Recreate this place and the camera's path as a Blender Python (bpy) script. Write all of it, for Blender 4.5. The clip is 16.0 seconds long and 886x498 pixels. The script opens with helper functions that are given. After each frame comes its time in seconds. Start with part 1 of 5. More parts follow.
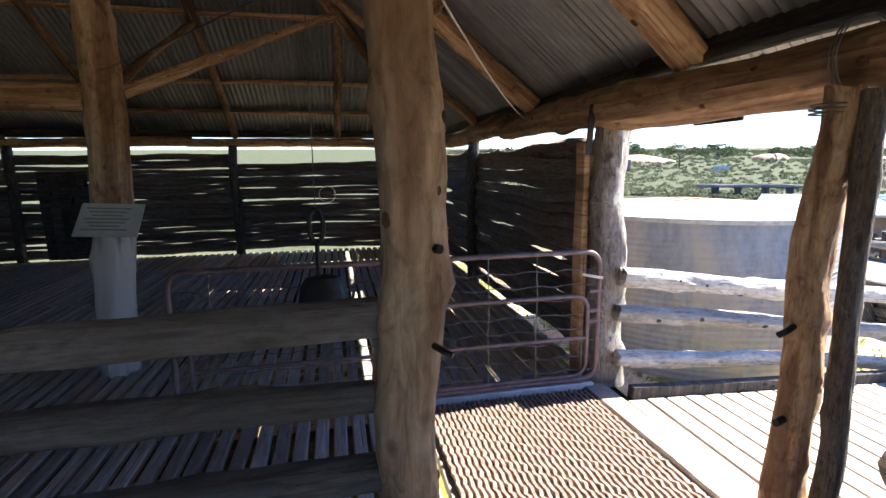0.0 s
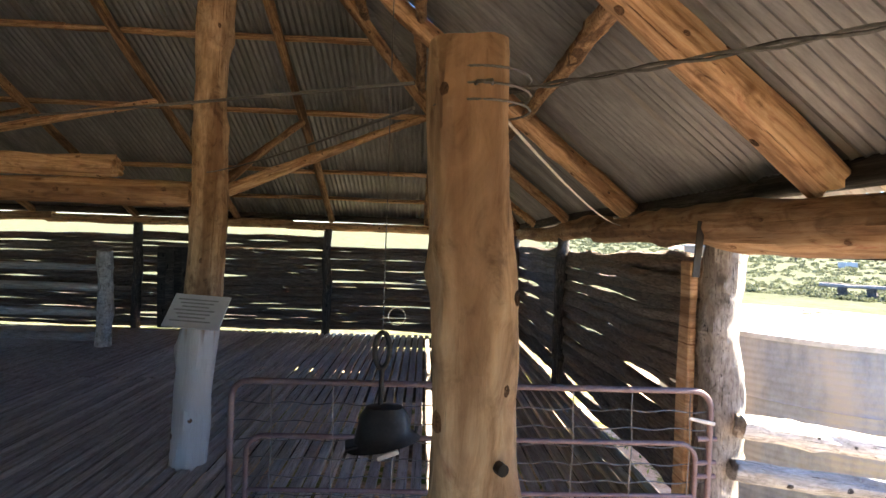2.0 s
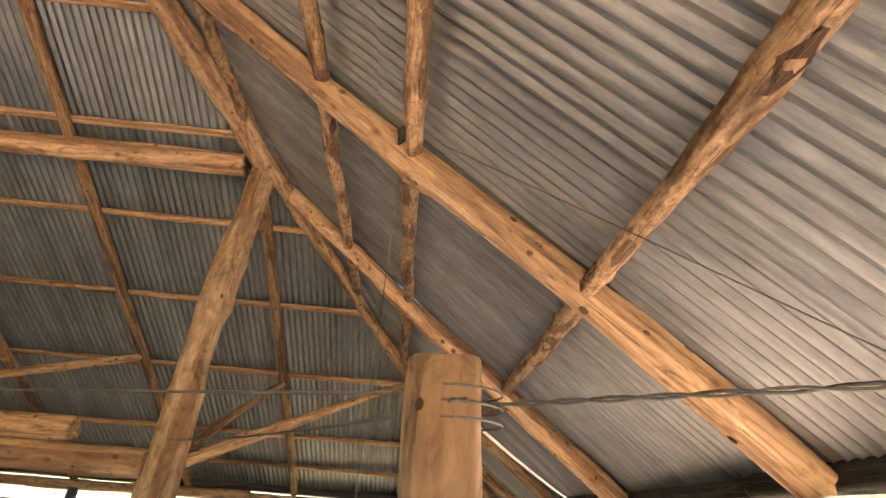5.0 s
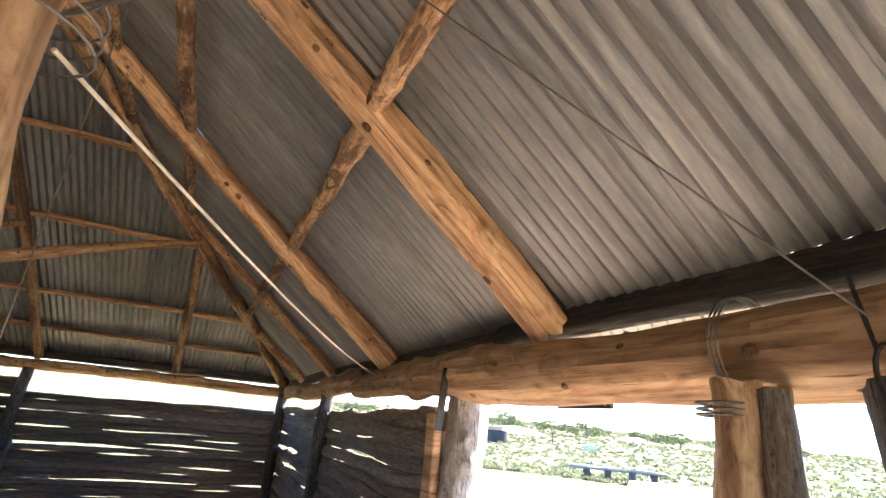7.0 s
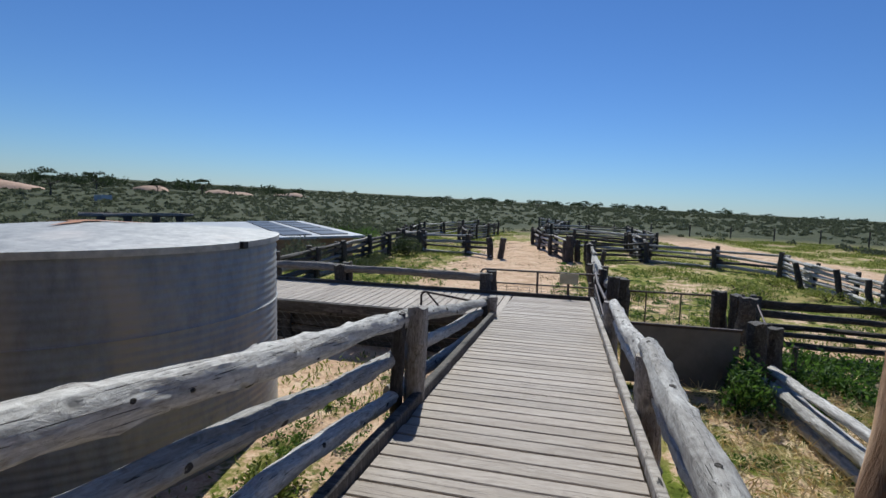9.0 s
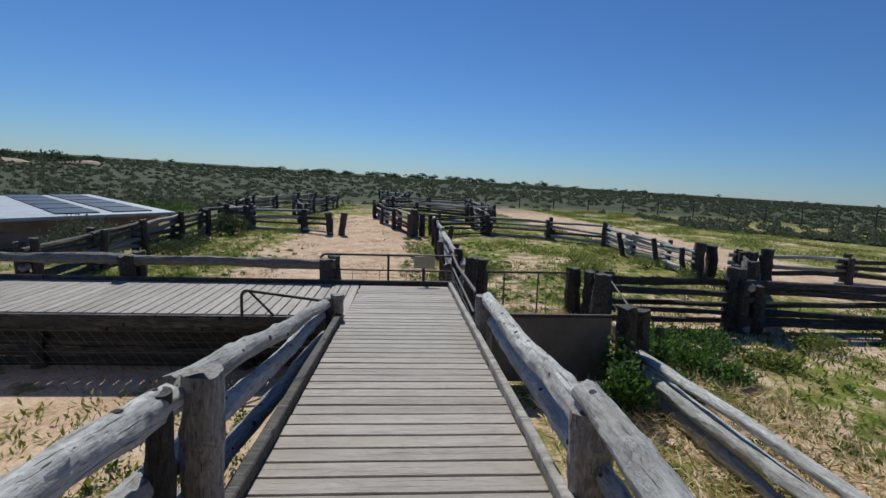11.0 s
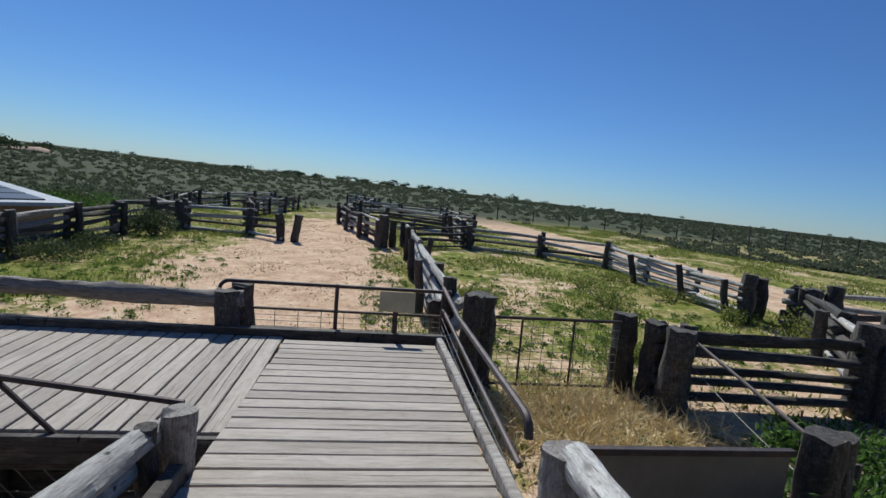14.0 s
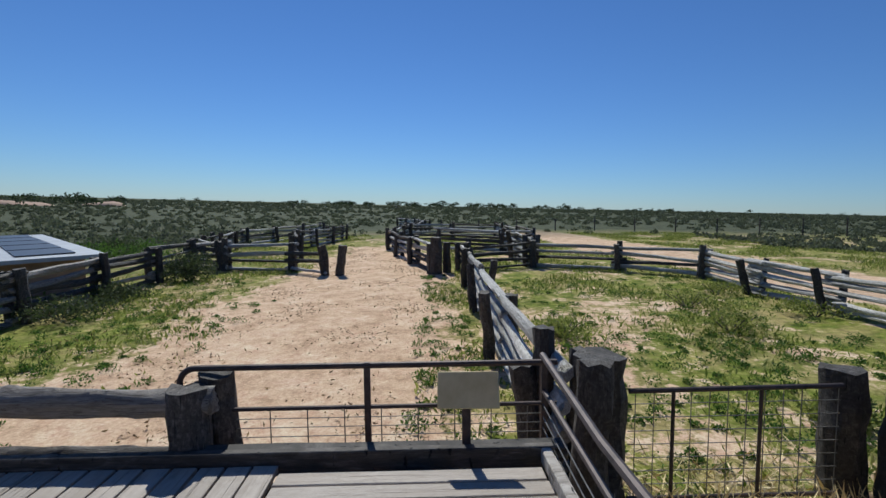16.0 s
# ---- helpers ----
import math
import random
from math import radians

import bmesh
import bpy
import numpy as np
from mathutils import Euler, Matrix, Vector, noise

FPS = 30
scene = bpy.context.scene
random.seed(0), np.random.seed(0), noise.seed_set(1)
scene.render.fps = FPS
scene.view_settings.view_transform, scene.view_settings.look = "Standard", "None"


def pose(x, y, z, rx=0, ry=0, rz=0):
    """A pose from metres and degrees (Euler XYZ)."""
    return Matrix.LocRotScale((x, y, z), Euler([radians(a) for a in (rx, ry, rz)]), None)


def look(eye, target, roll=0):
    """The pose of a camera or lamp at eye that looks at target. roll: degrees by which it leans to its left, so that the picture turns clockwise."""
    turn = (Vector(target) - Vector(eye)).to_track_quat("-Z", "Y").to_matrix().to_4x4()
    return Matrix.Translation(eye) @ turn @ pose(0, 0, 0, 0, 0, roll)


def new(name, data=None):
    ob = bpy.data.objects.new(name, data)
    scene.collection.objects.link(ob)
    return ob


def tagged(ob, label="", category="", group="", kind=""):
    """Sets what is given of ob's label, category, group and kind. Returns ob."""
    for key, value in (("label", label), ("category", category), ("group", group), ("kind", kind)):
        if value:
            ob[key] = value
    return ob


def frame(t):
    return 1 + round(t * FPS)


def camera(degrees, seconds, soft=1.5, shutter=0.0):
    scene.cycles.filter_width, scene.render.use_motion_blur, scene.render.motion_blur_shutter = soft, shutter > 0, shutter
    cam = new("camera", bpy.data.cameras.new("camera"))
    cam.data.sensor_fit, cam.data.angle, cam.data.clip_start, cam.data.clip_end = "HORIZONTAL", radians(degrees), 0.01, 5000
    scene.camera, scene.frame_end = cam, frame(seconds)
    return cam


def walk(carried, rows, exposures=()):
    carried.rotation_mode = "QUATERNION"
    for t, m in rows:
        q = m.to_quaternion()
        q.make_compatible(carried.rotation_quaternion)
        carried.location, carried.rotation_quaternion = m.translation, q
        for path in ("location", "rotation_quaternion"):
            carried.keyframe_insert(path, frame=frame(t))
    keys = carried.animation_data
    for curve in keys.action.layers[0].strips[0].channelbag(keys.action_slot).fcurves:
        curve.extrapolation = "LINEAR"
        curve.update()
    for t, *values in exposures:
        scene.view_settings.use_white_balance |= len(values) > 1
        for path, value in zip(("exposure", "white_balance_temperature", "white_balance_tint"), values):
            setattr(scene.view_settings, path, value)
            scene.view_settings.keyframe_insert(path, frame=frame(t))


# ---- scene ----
cam = camera(83.5, 16.0)
PATH = [
    (0, (-0.175, 0.008, 1.6), (0.245, 1.935, 1.268), -0.6),
    (0.5, (-0.127, 0.209, 1.634), (0.133, 2.174, 1.365), -0.2),
    (1, (-0.09, 0.289, 1.667), (0.075, 2.271, 1.457), 0.4),
    (1.5, (-0.083, 0.285, 1.724), (0.022, 2.277, 1.581), 1.0),
    (2, (-0.09, 0.263, 1.816), (-0.014, 2.261, 1.791), 2.0),
    (2.5, (-0.094, 0.231, 1.916), (-0.033, 2.221, 2.102), 3.0),
    (3, (-0.103, 0.19, 1.966), (-0.06, 2.141, 2.406), 3.8),
    (3.5, (-0.102, 0.182, 1.968), (-0.069, 2.069, 2.629), 4.2),
    (5.8, (-0.042, 0.241, 1.877), (0.181, 1.963, 2.869), 4.6),
    (6, (-0.012, 0.285, 1.885), (0.293, 2.015, 2.842), 4.2),
    (6.5, (0.111, 0.385, 1.81), (0.635, 2.112, 2.67), 5.0),
    (7, (0.318, 0.585, 1.675), (1.085, 2.303, 2.352), 5.2),
    (7.5, (0.583, 0.962, 1.607), (1.661, 2.586, 2.054), 5.5),
    (8, (0.812, 1.375, 1.515), (2.25, 2.752, 1.704), 3.8),
    (8.5, (1.065, 1.685, 1.41), (2.831, 2.622, 1.4), 2.4),
    (9, (1.121, 1.852, 1.344), (3.052, 2.337, 1.154), 1.4),
    (9.5, (1.32, 2.06, 1.381), (3.289, 2.292, 1.12), 1.3),
    (10, (1.695, 2.162, 1.385), (3.672, 2.222, 1.09), 1.3),
    (12.5, (4.413, 2.061, 1.186), (6.377, 1.765, 0.953), 3.4),
    (13, (4.989, 2.065, 1.14), (6.949, 1.746, 0.904), 4.4),
    (13.5, (5.536, 2.061, 1.095), (7.496, 1.741, 0.857), 5.2),
    (14, (6.115, 2.065, 1.069), (8.082, 1.788, 0.829), 4.9),
    (14.5, (6.664, 2.112, 1.015), (8.637, 1.9, 0.769), 4.0),
    (15, (7.198, 2.103, 0.974), (9.178, 1.965, 0.728), 2.6),
    (15.5, (7.733, 2.084, 0.958), (9.719, 2.007, 0.735), 0.9),
    (16, (8.225, 2.016, 0.973), (10.216, 1.955, 0.798), -0.5),
]
walk(cam, [(t, look(eye, target, roll)) for t, eye, target, roll in PATH],
     [(0, 2.3, 6500, 10), (1.0, 2.5, 6900, 11), (1.5, 2.8, 7000, 12), (2.5, 3.6, 7800, 11), (3.0, 3.85, 7500, 11), (3.5, 4.6, 7300, 12), (6.0, 4.55, 7300, 11), (6.5, 4.35, 7500, 11), (7.0, 4.0, 7000, 10), (7.5, 3.25, 6600, 10), (8.0, 1.35, 6400, 10), (8.5, 0.38, 6450, 8), (9.0, -0.1, 6050, 6), (10.0, -0.45, 6000, 5), (12.5, -0.2, 6000, 5), (16.0, -0.2, 6000, 5)])

# ---- world, sun, exposure -------------------------------------------------
SUN_AZ, SUN_EL = radians(10), radians(46)      # azimuth from +x towards +y
world = bpy.data.worlds.new("sky")
scene.world = world
world.use_nodes = True
wn, wl = world.node_tree.nodes, world.node_tree.links
sky = wn.new("ShaderNodeTexSky")
sky.sky_type, sky.sun_disc = "NISHITA", False
sky.sun_elevation, sky.sun_rotation = SUN_EL, math.pi / 2 - SUN_AZ
sky.altitude, sky.air_density, sky.dust_density, sky.ozone_density = 0, 1.0, 0.0, 4.0
wn["Background"].inputs["Strength"].default_value = 0.07
aim = wn.new("ShaderNodeTexCoord")
level = wn.new("ShaderNodeMapping")
level.inputs["Rotation"].default_value = (-0.03, 0, 0)      # the plain falls away to the south
wl.new(aim.outputs["Generated"], level.inputs["Vector"])
wl.new(level.outputs[0], sky.inputs["Vector"])
tint = wn.new("ShaderNodeMix")
tint.data_type, tint.blend_type = "RGBA", "MULTIPLY"
tint.inputs[0].default_value = 1.0
tint.inputs[7].default_value = (0.68, 0.9, 1.26, 1)
wl.new(sky.outputs["Color"], tint.inputs[6])
wl.new(tint.outputs[2], wn["Background"].inputs["Color"])

sun = new("sun", bpy.data.lights.new("sun", "SUN"))
sun.data.energy, sun.data.angle, sun.data.color = 5.0, radians(0.53), (1.0, 0.95, 0.86)
sun_dir = Vector((math.cos(SUN_EL) * math.cos(SUN_AZ), math.cos(SUN_EL) * math.sin(SUN_AZ), math.sin(SUN_EL)))
sun.matrix_world = look(sun_dir * 60, (0, 0, 0))

# ---- plan -----------------------------------------------------------------
GROUND = -1.25          # the paddock; the shed floor is z = 0
EAST, NORTH = 1.75, 10.0
WEST, SOUTH = -15.0, -5.4
EAVE = 2.12
SLOPE_E, SLOPE_N = 0.82, 0.504
RAMP_Y0, RAMP_Y1 = 1.38, 2.85
RAMP_X0, DECK_X0, DECK_X1, DECK_Z = 1.765, 9.05, 10.95, -0.486


def ramp_z(x):
    return min(0.0, max(DECK_Z, -0.054 * (x - 1.9)))


# ---- mesh helpers ---------------------------------------------------------
RNG = random.Random(7)


def thing(name, loc, label, category, group="", kind=""):
    ob = new(name)
    ob.empty_display_size = 0.1
    ob.location = loc
    return tagged(ob, label, category, group, kind)


def origin(ob):
    m = Matrix.Translation(ob.location)
    while ob.parent:
        ob = ob.parent
        m = Matrix.Translation(ob.location) @ m
    return m


def mesh_of(bm, material, smooth=True):
    me = bpy.data.meshes.new("mesh")
    bm.normal_update()
    bm.to_mesh(me)
    bm.free()
    if smooth:
        me.polygons.foreach_set("use_smooth", [True] * len(me.polygons))
        me.set_sharp_from_angle(angle=radians(38))
    if material:
        me.materials.append(material)
    return me


def part(name, data, material, parent=None, label="", m=None, smooth=True):
    """A bmesh (or a shared mesh) as one mesh object under a thing; m is its pose in the world."""
    me = mesh_of(data, material, smooth) if isinstance(data, bmesh.types.BMesh) else data
    ob = new(name, me)
    m = m or Matrix()
    if parent:
        ob.parent = parent
        ob.matrix_basis = parent.matrix_basis.inverted() @ m if not parent.parent else (parent.parent.matrix_basis @ parent.matrix_basis).inverted() @ m
    else:
        ob.matrix_basis = m
    return tagged(ob, label)


def box(sx, sy, sz, bevel=0.006, cuts=0, rough=0.0, seed=0):
    """A box centred at the origin with bevelled, slightly uneven edges."""
    bm = bmesh.new()
    bmesh.ops.create_cube(bm, size=1, matrix=Matrix.Diagonal((sx, sy, sz, 1)))
    if cuts:
        axis = max(range(3), key=lambda i: (sx, sy, sz)[i])
        es = [e for e in bm.edges if abs((e.verts[0].co - e.verts[1].co)[axis]) > 1e-6]
        bmesh.ops.subdivide_edges(bm, edges=es, cuts=cuts, use_grid_fill=True)
    if bevel:
        es = [e for e in bm.edges if len(e.link_faces) == 2 and e.calc_face_angle(0) > 1]
        bmesh.ops.bevel(bm, geom=es, offset=min(bevel, min(sx, sy, sz) * 0.4), segments=1, affect="EDGES", profile=0.6)
    if rough:
        for v in bm.verts:
            v.co += noise.noise_vector(v.co * 3.1 + Vector((seed * 7.3, seed, 2))) * rough
    return bm


def add_box(bm, centre, size, rot=None):
    m = Matrix.Translation(centre) @ (rot.to_4x4() if rot else Matrix()) @ Matrix.Diagonal((*size, 1))
    bmesh.ops.create_cube(bm, size=1, matrix=m)


def tube(bm, pts, r, sides=8, caps=True):
    """Sweeps a round section along a polyline into bm."""
    pts = [Vector(p) for p in pts]
    rings = []
    side = None
    for i, p in enumerate(pts):
        d = (pts[min(i + 1, len(pts) - 1)] - pts[max(i - 1, 0)]).normalized()
        if side is None:
            side = d.orthogonal().normalized()
        side = (side - d * side.dot(d)).normalized()
        up = d.cross(side)
        rr = r[i] if isinstance(r, (list, tuple)) else r
        rings.append([bm.verts.new(p + (side * math.cos(a) + up * math.sin(a)) * rr) for a in (2 * math.pi * k / sides for k in range(sides))])
    for a, b in zip(rings, rings[1:]):
        for k in range(sides):
            bm.faces.new((a[k], a[(k + 1) % sides], b[(k + 1) % sides], b[k]))
    if caps:
        bm.faces.new(rings[0][::-1])
        bm.faces.new(rings[-1])
    return bm


def arc(c, r, a0, a1, u, v, n=6):
    c, u, v = Vector(c), Vector(u), Vector(v)
    return [c + u * r * math.cos(a0 + (a1 - a0) * i / n) + v * r * math.sin(a0 + (a1 - a0) * i / n) for i in range(n + 1)]


def log_bm(seed, sides=14, rings=22, taper=0.85, wobble=0.1, bump=0.07, flat=0.0, knots=5, torn=0.0):
    """A bush pole of length 1 along z and radius about 1: crooked, tapered, knotty, with rough sawn ends."""
    r = random.Random(seed)
    bm = bmesh.new()
    o = Vector((seed * 3.17, seed * 1.31, seed * 0.77))
    kn = [(r.uniform(0.08, 0.92), r.uniform(0, 6.28), r.uniform(0.1, 0.28)) for _ in range(knots)]
    last = None
    first = None
    for i in range(rings + 1):
        t = i / rings
        cx = noise.noise(o + Vector((0, 0, t * 2.3))) * wobble * 2.2
        cy = noise.noise(o + Vector((9, 0, t * 2.3))) * wobble * 2.2
        ring = []
        for k in range(sides):
            a = 2 * math.pi * k / sides
            n = noise.noise(o + Vector((math.cos(a) * 0.9, math.sin(a) * 0.9, t * 5))) * bump * 1.6
            n += noise.noise(o + Vector((math.cos(a) * 3, math.sin(a) * 3, t * 16))) * bump * 0.7
            for kt, ka, kh in kn:
                da = abs((a - ka + math.pi) % (2 * math.pi) - math.pi)
                n += kh * math.exp(-(da / 0.35) ** 2 - ((t - kt) / 0.018) ** 2)
            rad = (1 - (1 - taper) * t) * (1 + n)
            x, y = math.cos(a) * rad, math.sin(a) * rad
            if flat and y > 1 - flat:
                y = 1 - flat + (y - 1 + flat) * 0.12
            dz = 0
            if torn and i in (0, rings):
                dz = noise.noise(o + Vector((x * 2, y * 2, i))) * torn
            ring.append(bm.verts.new((x + cx, y + cy, t + dz)))
        if last:
            for k in range(sides):
                bm.faces.new((last[k], last[(k + 1) % sides], ring[(k + 1) % sides], ring[k]))
        else:
            first = ring
        last = ring
    for ring, flip in ((first, True), (last, False)):
        c = bm.verts.new(sum((v.co for v in ring), Vector()) / sides)
        for k in range(sides):
            f = (ring[k], ring[(k + 1) % sides], c)
            bm.faces.new(f[::-1] if flip else f)
    return bm


POOL = {}


def log_mesh(kind, material, seed):
    """Shared pole meshes: 'fine' for poles close by, 'rail' for yard rails, 'slab' for split wall slabs, 'post' for split posts."""
    key = (kind, material.name, seed)
    if key not in POOL:
        if kind == "fine":
            bm = log_bm(seed + 40, 22, 64, 0.86, 0.28, 0.19, knots=20, torn=0.008)
        elif kind == "straight":
            bm = log_bm(seed + 60, 16, 44, 0.9, 0.2, 0.17, knots=14, torn=0.006)
        elif kind == "rail":
            bm = log_bm(seed + 80, 8, 10, 0.8, 0.25, 0.16, knots=2, torn=0.006)
        elif kind == "slab":
            bm = log_bm(seed + 120, 9, 26, 0.88, 0.36, 0.34, flat=0.8, knots=7, torn=0.006)
        else:
            bm = log_bm(seed + 160, 9, 8, 0.9, 0.1, 0.16, knots=1, torn=0.03)
        POOL[key] = mesh_of(bm, material)
    return POOL[key]


def span(p0, p1, rx, ry=None, twist=0.0):
    """The pose that stretches a unit pole from p0 to p1."""
    p0, p1 = Vector(p0), Vector(p1)
    d = p1 - p0
    q = d.to_track_quat("Z", "Y").to_matrix().to_4x4()
    return Matrix.Translation(p0) @ q @ Matrix.Rotation(twist, 4, "Z") @ Matrix.Diagonal((rx, ry or rx, d.length, 1))


def pole(name, p0, p1, r, material, parent, kind="fine", seed=None, ry=None, twist=None, label=""):
    seed = RNG.randrange(8) if seed is None else seed
    twist = RNG.uniform(0, 6.28) if twist is None else twist
    return part(name, log_mesh(kind, material, seed), None, parent, label, span(p0, p1, r, ry, twist))


# ---- materials ------------------------------------------------------------
def material(name, rough=0.8, metal=0.0):
    m = bpy.data.materials.new(name)
    m.use_nodes = True
    nt = m.node_tree
    b = nt.nodes["Principled BSDF"]
    b.inputs["Roughness"].default_value, b.inputs["Metallic"].default_value = rough, metal
    return m, nt, b


def node(nt, kind, **kw):
    n = nt.nodes.new(kind)
    for k, v in kw.items():
        n.inputs[k].default_value = v
    return n


def ramp(nt, fac, stops):
    n = nt.nodes.new("ShaderNodeValToRGB")
    e = n.color_ramp.elements
    while len(e) < len(stops):
        e.new(0.5)
    for el, (p, c) in zip(e, stops):
        el.position, el.color = p, (*c, 1)
    nt.links.new(fac, n.inputs["Fac"])
    return n.outputs["Color"]


def mix(nt, fac, a, b, mode="MIX"):
    n = nt.nodes.new("ShaderNodeMix")
    n.data_type, n.blend_type = "RGBA", mode
    for sock, v in ((n.inputs[0], fac), (n.inputs[6], a), (n.inputs[7], b)):
        if isinstance(v, bpy.types.NodeSocket):
            nt.links.new(v, sock)
        elif isinstance(v, (int, float)):
            sock.default_value = v
        else:
            sock.default_value = (*v, 1)
    return n.outputs[2]


def coords(nt, kind, scale):
    tc = nt.nodes.new("ShaderNodeTexCoord")
    mp = node(nt, "ShaderNodeMapping", Scale=scale)
    nt.links.new(tc.outputs[kind], mp.inputs["Vector"])
    info = nt.nodes.new("ShaderNodeObjectInfo")
    add = nt.nodes.new("ShaderNodeVectorMath")
    add.operation = "MULTIPLY_ADD"
    comb = nt.nodes.new("ShaderNodeCombineXYZ")
    for i in range(3):
        nt.links.new(info.outputs["Random"], comb.inputs[i])
    add.inputs[1].default_value = (37, 23, 51)
    nt.links.new(comb.outputs[0], add.inputs[0])
    nt.links.new(mp.outputs[0], add.inputs[2])
    return add.outputs[0], info.outputs["Random"]


def noise_tex(nt, vec, scale, detail=5, rough=0.6, dist=0.0):
    n = node(nt, "ShaderNodeTexNoise", Scale=scale, Detail=detail, Roughness=rough, Distortion=dist)
    nt.links.new(vec, n.inputs["Vector"])
    return n.outputs["Fac"]


def relief(nt, bsdf, height, strength, distance=0.01):
    n = node(nt, "ShaderNodeBump", Strength=strength, Distance=distance)
    nt.links.new(height, n.inputs["Height"])
    nt.links.new(n.outputs[0], bsdf.inputs["Normal"])


def wood(name, dark, mid, light, stain, grain=(2.2, 2.2, 5.0), kind="Object", rough=0.8, spread=0.35, strain=0.5, crack=(0.0, 0.0, 0.0), knot=(0.75, 0.75, 9.0), split=0.33, blot=0.75):
    """Grain that runs along local z, blotches of stain, drying cracks, and a tone of its own for each piece."""
    m, nt, b = material(name, rough)
    vec, rnd = coords(nt, kind, grain)
    fine = noise_tex(nt, vec, 3.0, 8, 0.7, 0.6)
    big = noise_tex(nt, vec, 0.7, 3, 0.5)
    c = ramp(nt, fine, [(0.3, dark), (0.5, mid), (0.72, light)])
    patch = ramp(nt, big, [(0.48, (0, 0, 0)), (0.6, (1, 1, 1))])
    pm = nt.nodes.new("ShaderNodeMath")
    pm.operation = "MULTIPLY"
    pm.inputs[1].default_value = strain
    nt.links.new(patch, pm.inputs[0])
    c = mix(nt, pm.outputs[0], c, stain)
    bv, _ = coords(nt, kind, (grain[0] * 0.8, grain[1] * 0.8, grain[2] * 4.0))
    blotch = noise_tex(nt, bv, 1.4, 5, 0.65, 1.2)
    c = mix(nt, blot, c, ramp(nt, blotch, [(0.28, (0.12, 0.09, 0.07)), (0.46, (0.5, 0.5, 0.5)), (0.7, (0.74, 0.75, 0.76))]), "OVERLAY")
    tone = node(nt, "ShaderNodeMapRange", **{"To Min": 1 - spread, "To Max": 1 + spread * 0.6})
    nt.links.new(rnd, tone.inputs["Value"])
    hsv = nt.nodes.new("ShaderNodeHueSaturation")
    nt.links.new(tone.outputs[0], hsv.inputs["Value"])
    nt.links.new(c, hsv.inputs["Color"])
    cv, _ = coords(nt, kind, (grain[0] * 4.5, grain[1] * 4.5, grain[2] * 0.35))
    cracks = ramp(nt, noise_tex(nt, cv, 2.0, 4, 0.55), [(split, (1, 1, 1)), (split + 0.05, (0, 0, 0))])
    c = mix(nt, cracks, hsv.outputs[0], crack)
    kv, _ = coords(nt, kind, knot)
    vor = node(nt, "ShaderNodeTexVoronoi", Scale=1.0, Randomness=1.0)
    nt.links.new(kv, vor.inputs["Vector"])
    eye = ramp(nt, vor.outputs["Distance"], [(0.07, (1, 1, 1)), (0.2, (0, 0, 0))])
    c = mix(nt, eye, c, dark)
    nt.links.new(c, b.inputs["Base Color"])
    h = mix(nt, 0.5, fine, blotch)
    h = mix(nt, cracks, h, (0, 0, 0))
    h = mix(nt, eye, h, (0.1, 0.1, 0.1))
    relief(nt, b, h, 0.8, 0.015)
    return m


HONEY = wood("honey_pole_wood", (0.26, 0.13, 0.06), (0.56, 0.345, 0.195), (0.7, 0.5, 0.32), (0.15, 0.07, 0.035), (1.3, 1.3, 4), strain=0.7, crack=(0.12, 0.06, 0.03), split=0.28, knot=(0.7, 0.7, 24.0))
SMOOTH = wood("smooth_barkless_pole", (0.3, 0.175, 0.095), (0.52, 0.345, 0.21), (0.64, 0.47, 0.32), (0.19, 0.095, 0.05), (0.9, 0.9, 2.6), strain=0.75, crack=(0.14, 0.075, 0.04), split=0.25, knot=(0.7, 0.7, 14.0))
GREY = wood("silver_weathered_wood", (0.24, 0.225, 0.205), (0.44, 0.42, 0.39), (0.62, 0.595, 0.555), (0.24, 0.215, 0.19), (1.2, 1.2, 7), strain=0.5, crack=(0.05, 0.045, 0.04), split=0.32, knot=(0.65, 0.65, 16.0), blot=0.5)
# Weathered wood, darkened further so its colour holds the posts' backlit shade.
DARK = wood("dark_weathered_shaded_wood", (0.022, 0.018, 0.016), (0.062, 0.052, 0.045), (0.17, 0.15, 0.13), (0.035, 0.028, 0.023), (1.6, 1.6, 8), strain=0.5)
SLAB = wood("grey_brown_slab_wood", (0.07, 0.055, 0.045), (0.17, 0.135, 0.11), (0.3, 0.25, 0.21), (0.11, 0.07, 0.045), (1.8, 1.8, 8), strain=0.5)
SLAT = wood("worn_floor_slat", (0.23, 0.2, 0.175), (0.42, 0.375, 0.335), (0.57, 0.52, 0.47), (0.23, 0.18, 0.14), (14, 14, 1.2), strain=0.4, rough=0.55, knot=(0.3, 0.3, 0.3), blot=0.35)
BOARD = wood("sun_bleached_deck_board", (0.3, 0.255, 0.21), (0.385, 0.33, 0.28), (0.45, 0.395, 0.34), (0.3, 0.245, 0.195), (9, 9, 1.2), strain=0.4, spread=0.16, rough=0.75, crack=(0.27, 0.23, 0.19), knot=(1.5, 1.5, 1.1), blot=0.2)
PENWOOD = wood("dusty_pen_rail_wood", (0.09, 0.078, 0.068), (0.18, 0.158, 0.138), (0.27, 0.24, 0.21), (0.11, 0.088, 0.07), (1.0, 1.0, 8), strain=0.5, blot=0.5, crack=(0.07, 0.06, 0.052), split=0.27)
SAWN = wood("sawn_grey_timber", (0.16, 0.14, 0.125), (0.3, 0.27, 0.24), (0.42, 0.385, 0.35), (0.2, 0.16, 0.13), (2.5, 2.5, 5), strain=0.4)

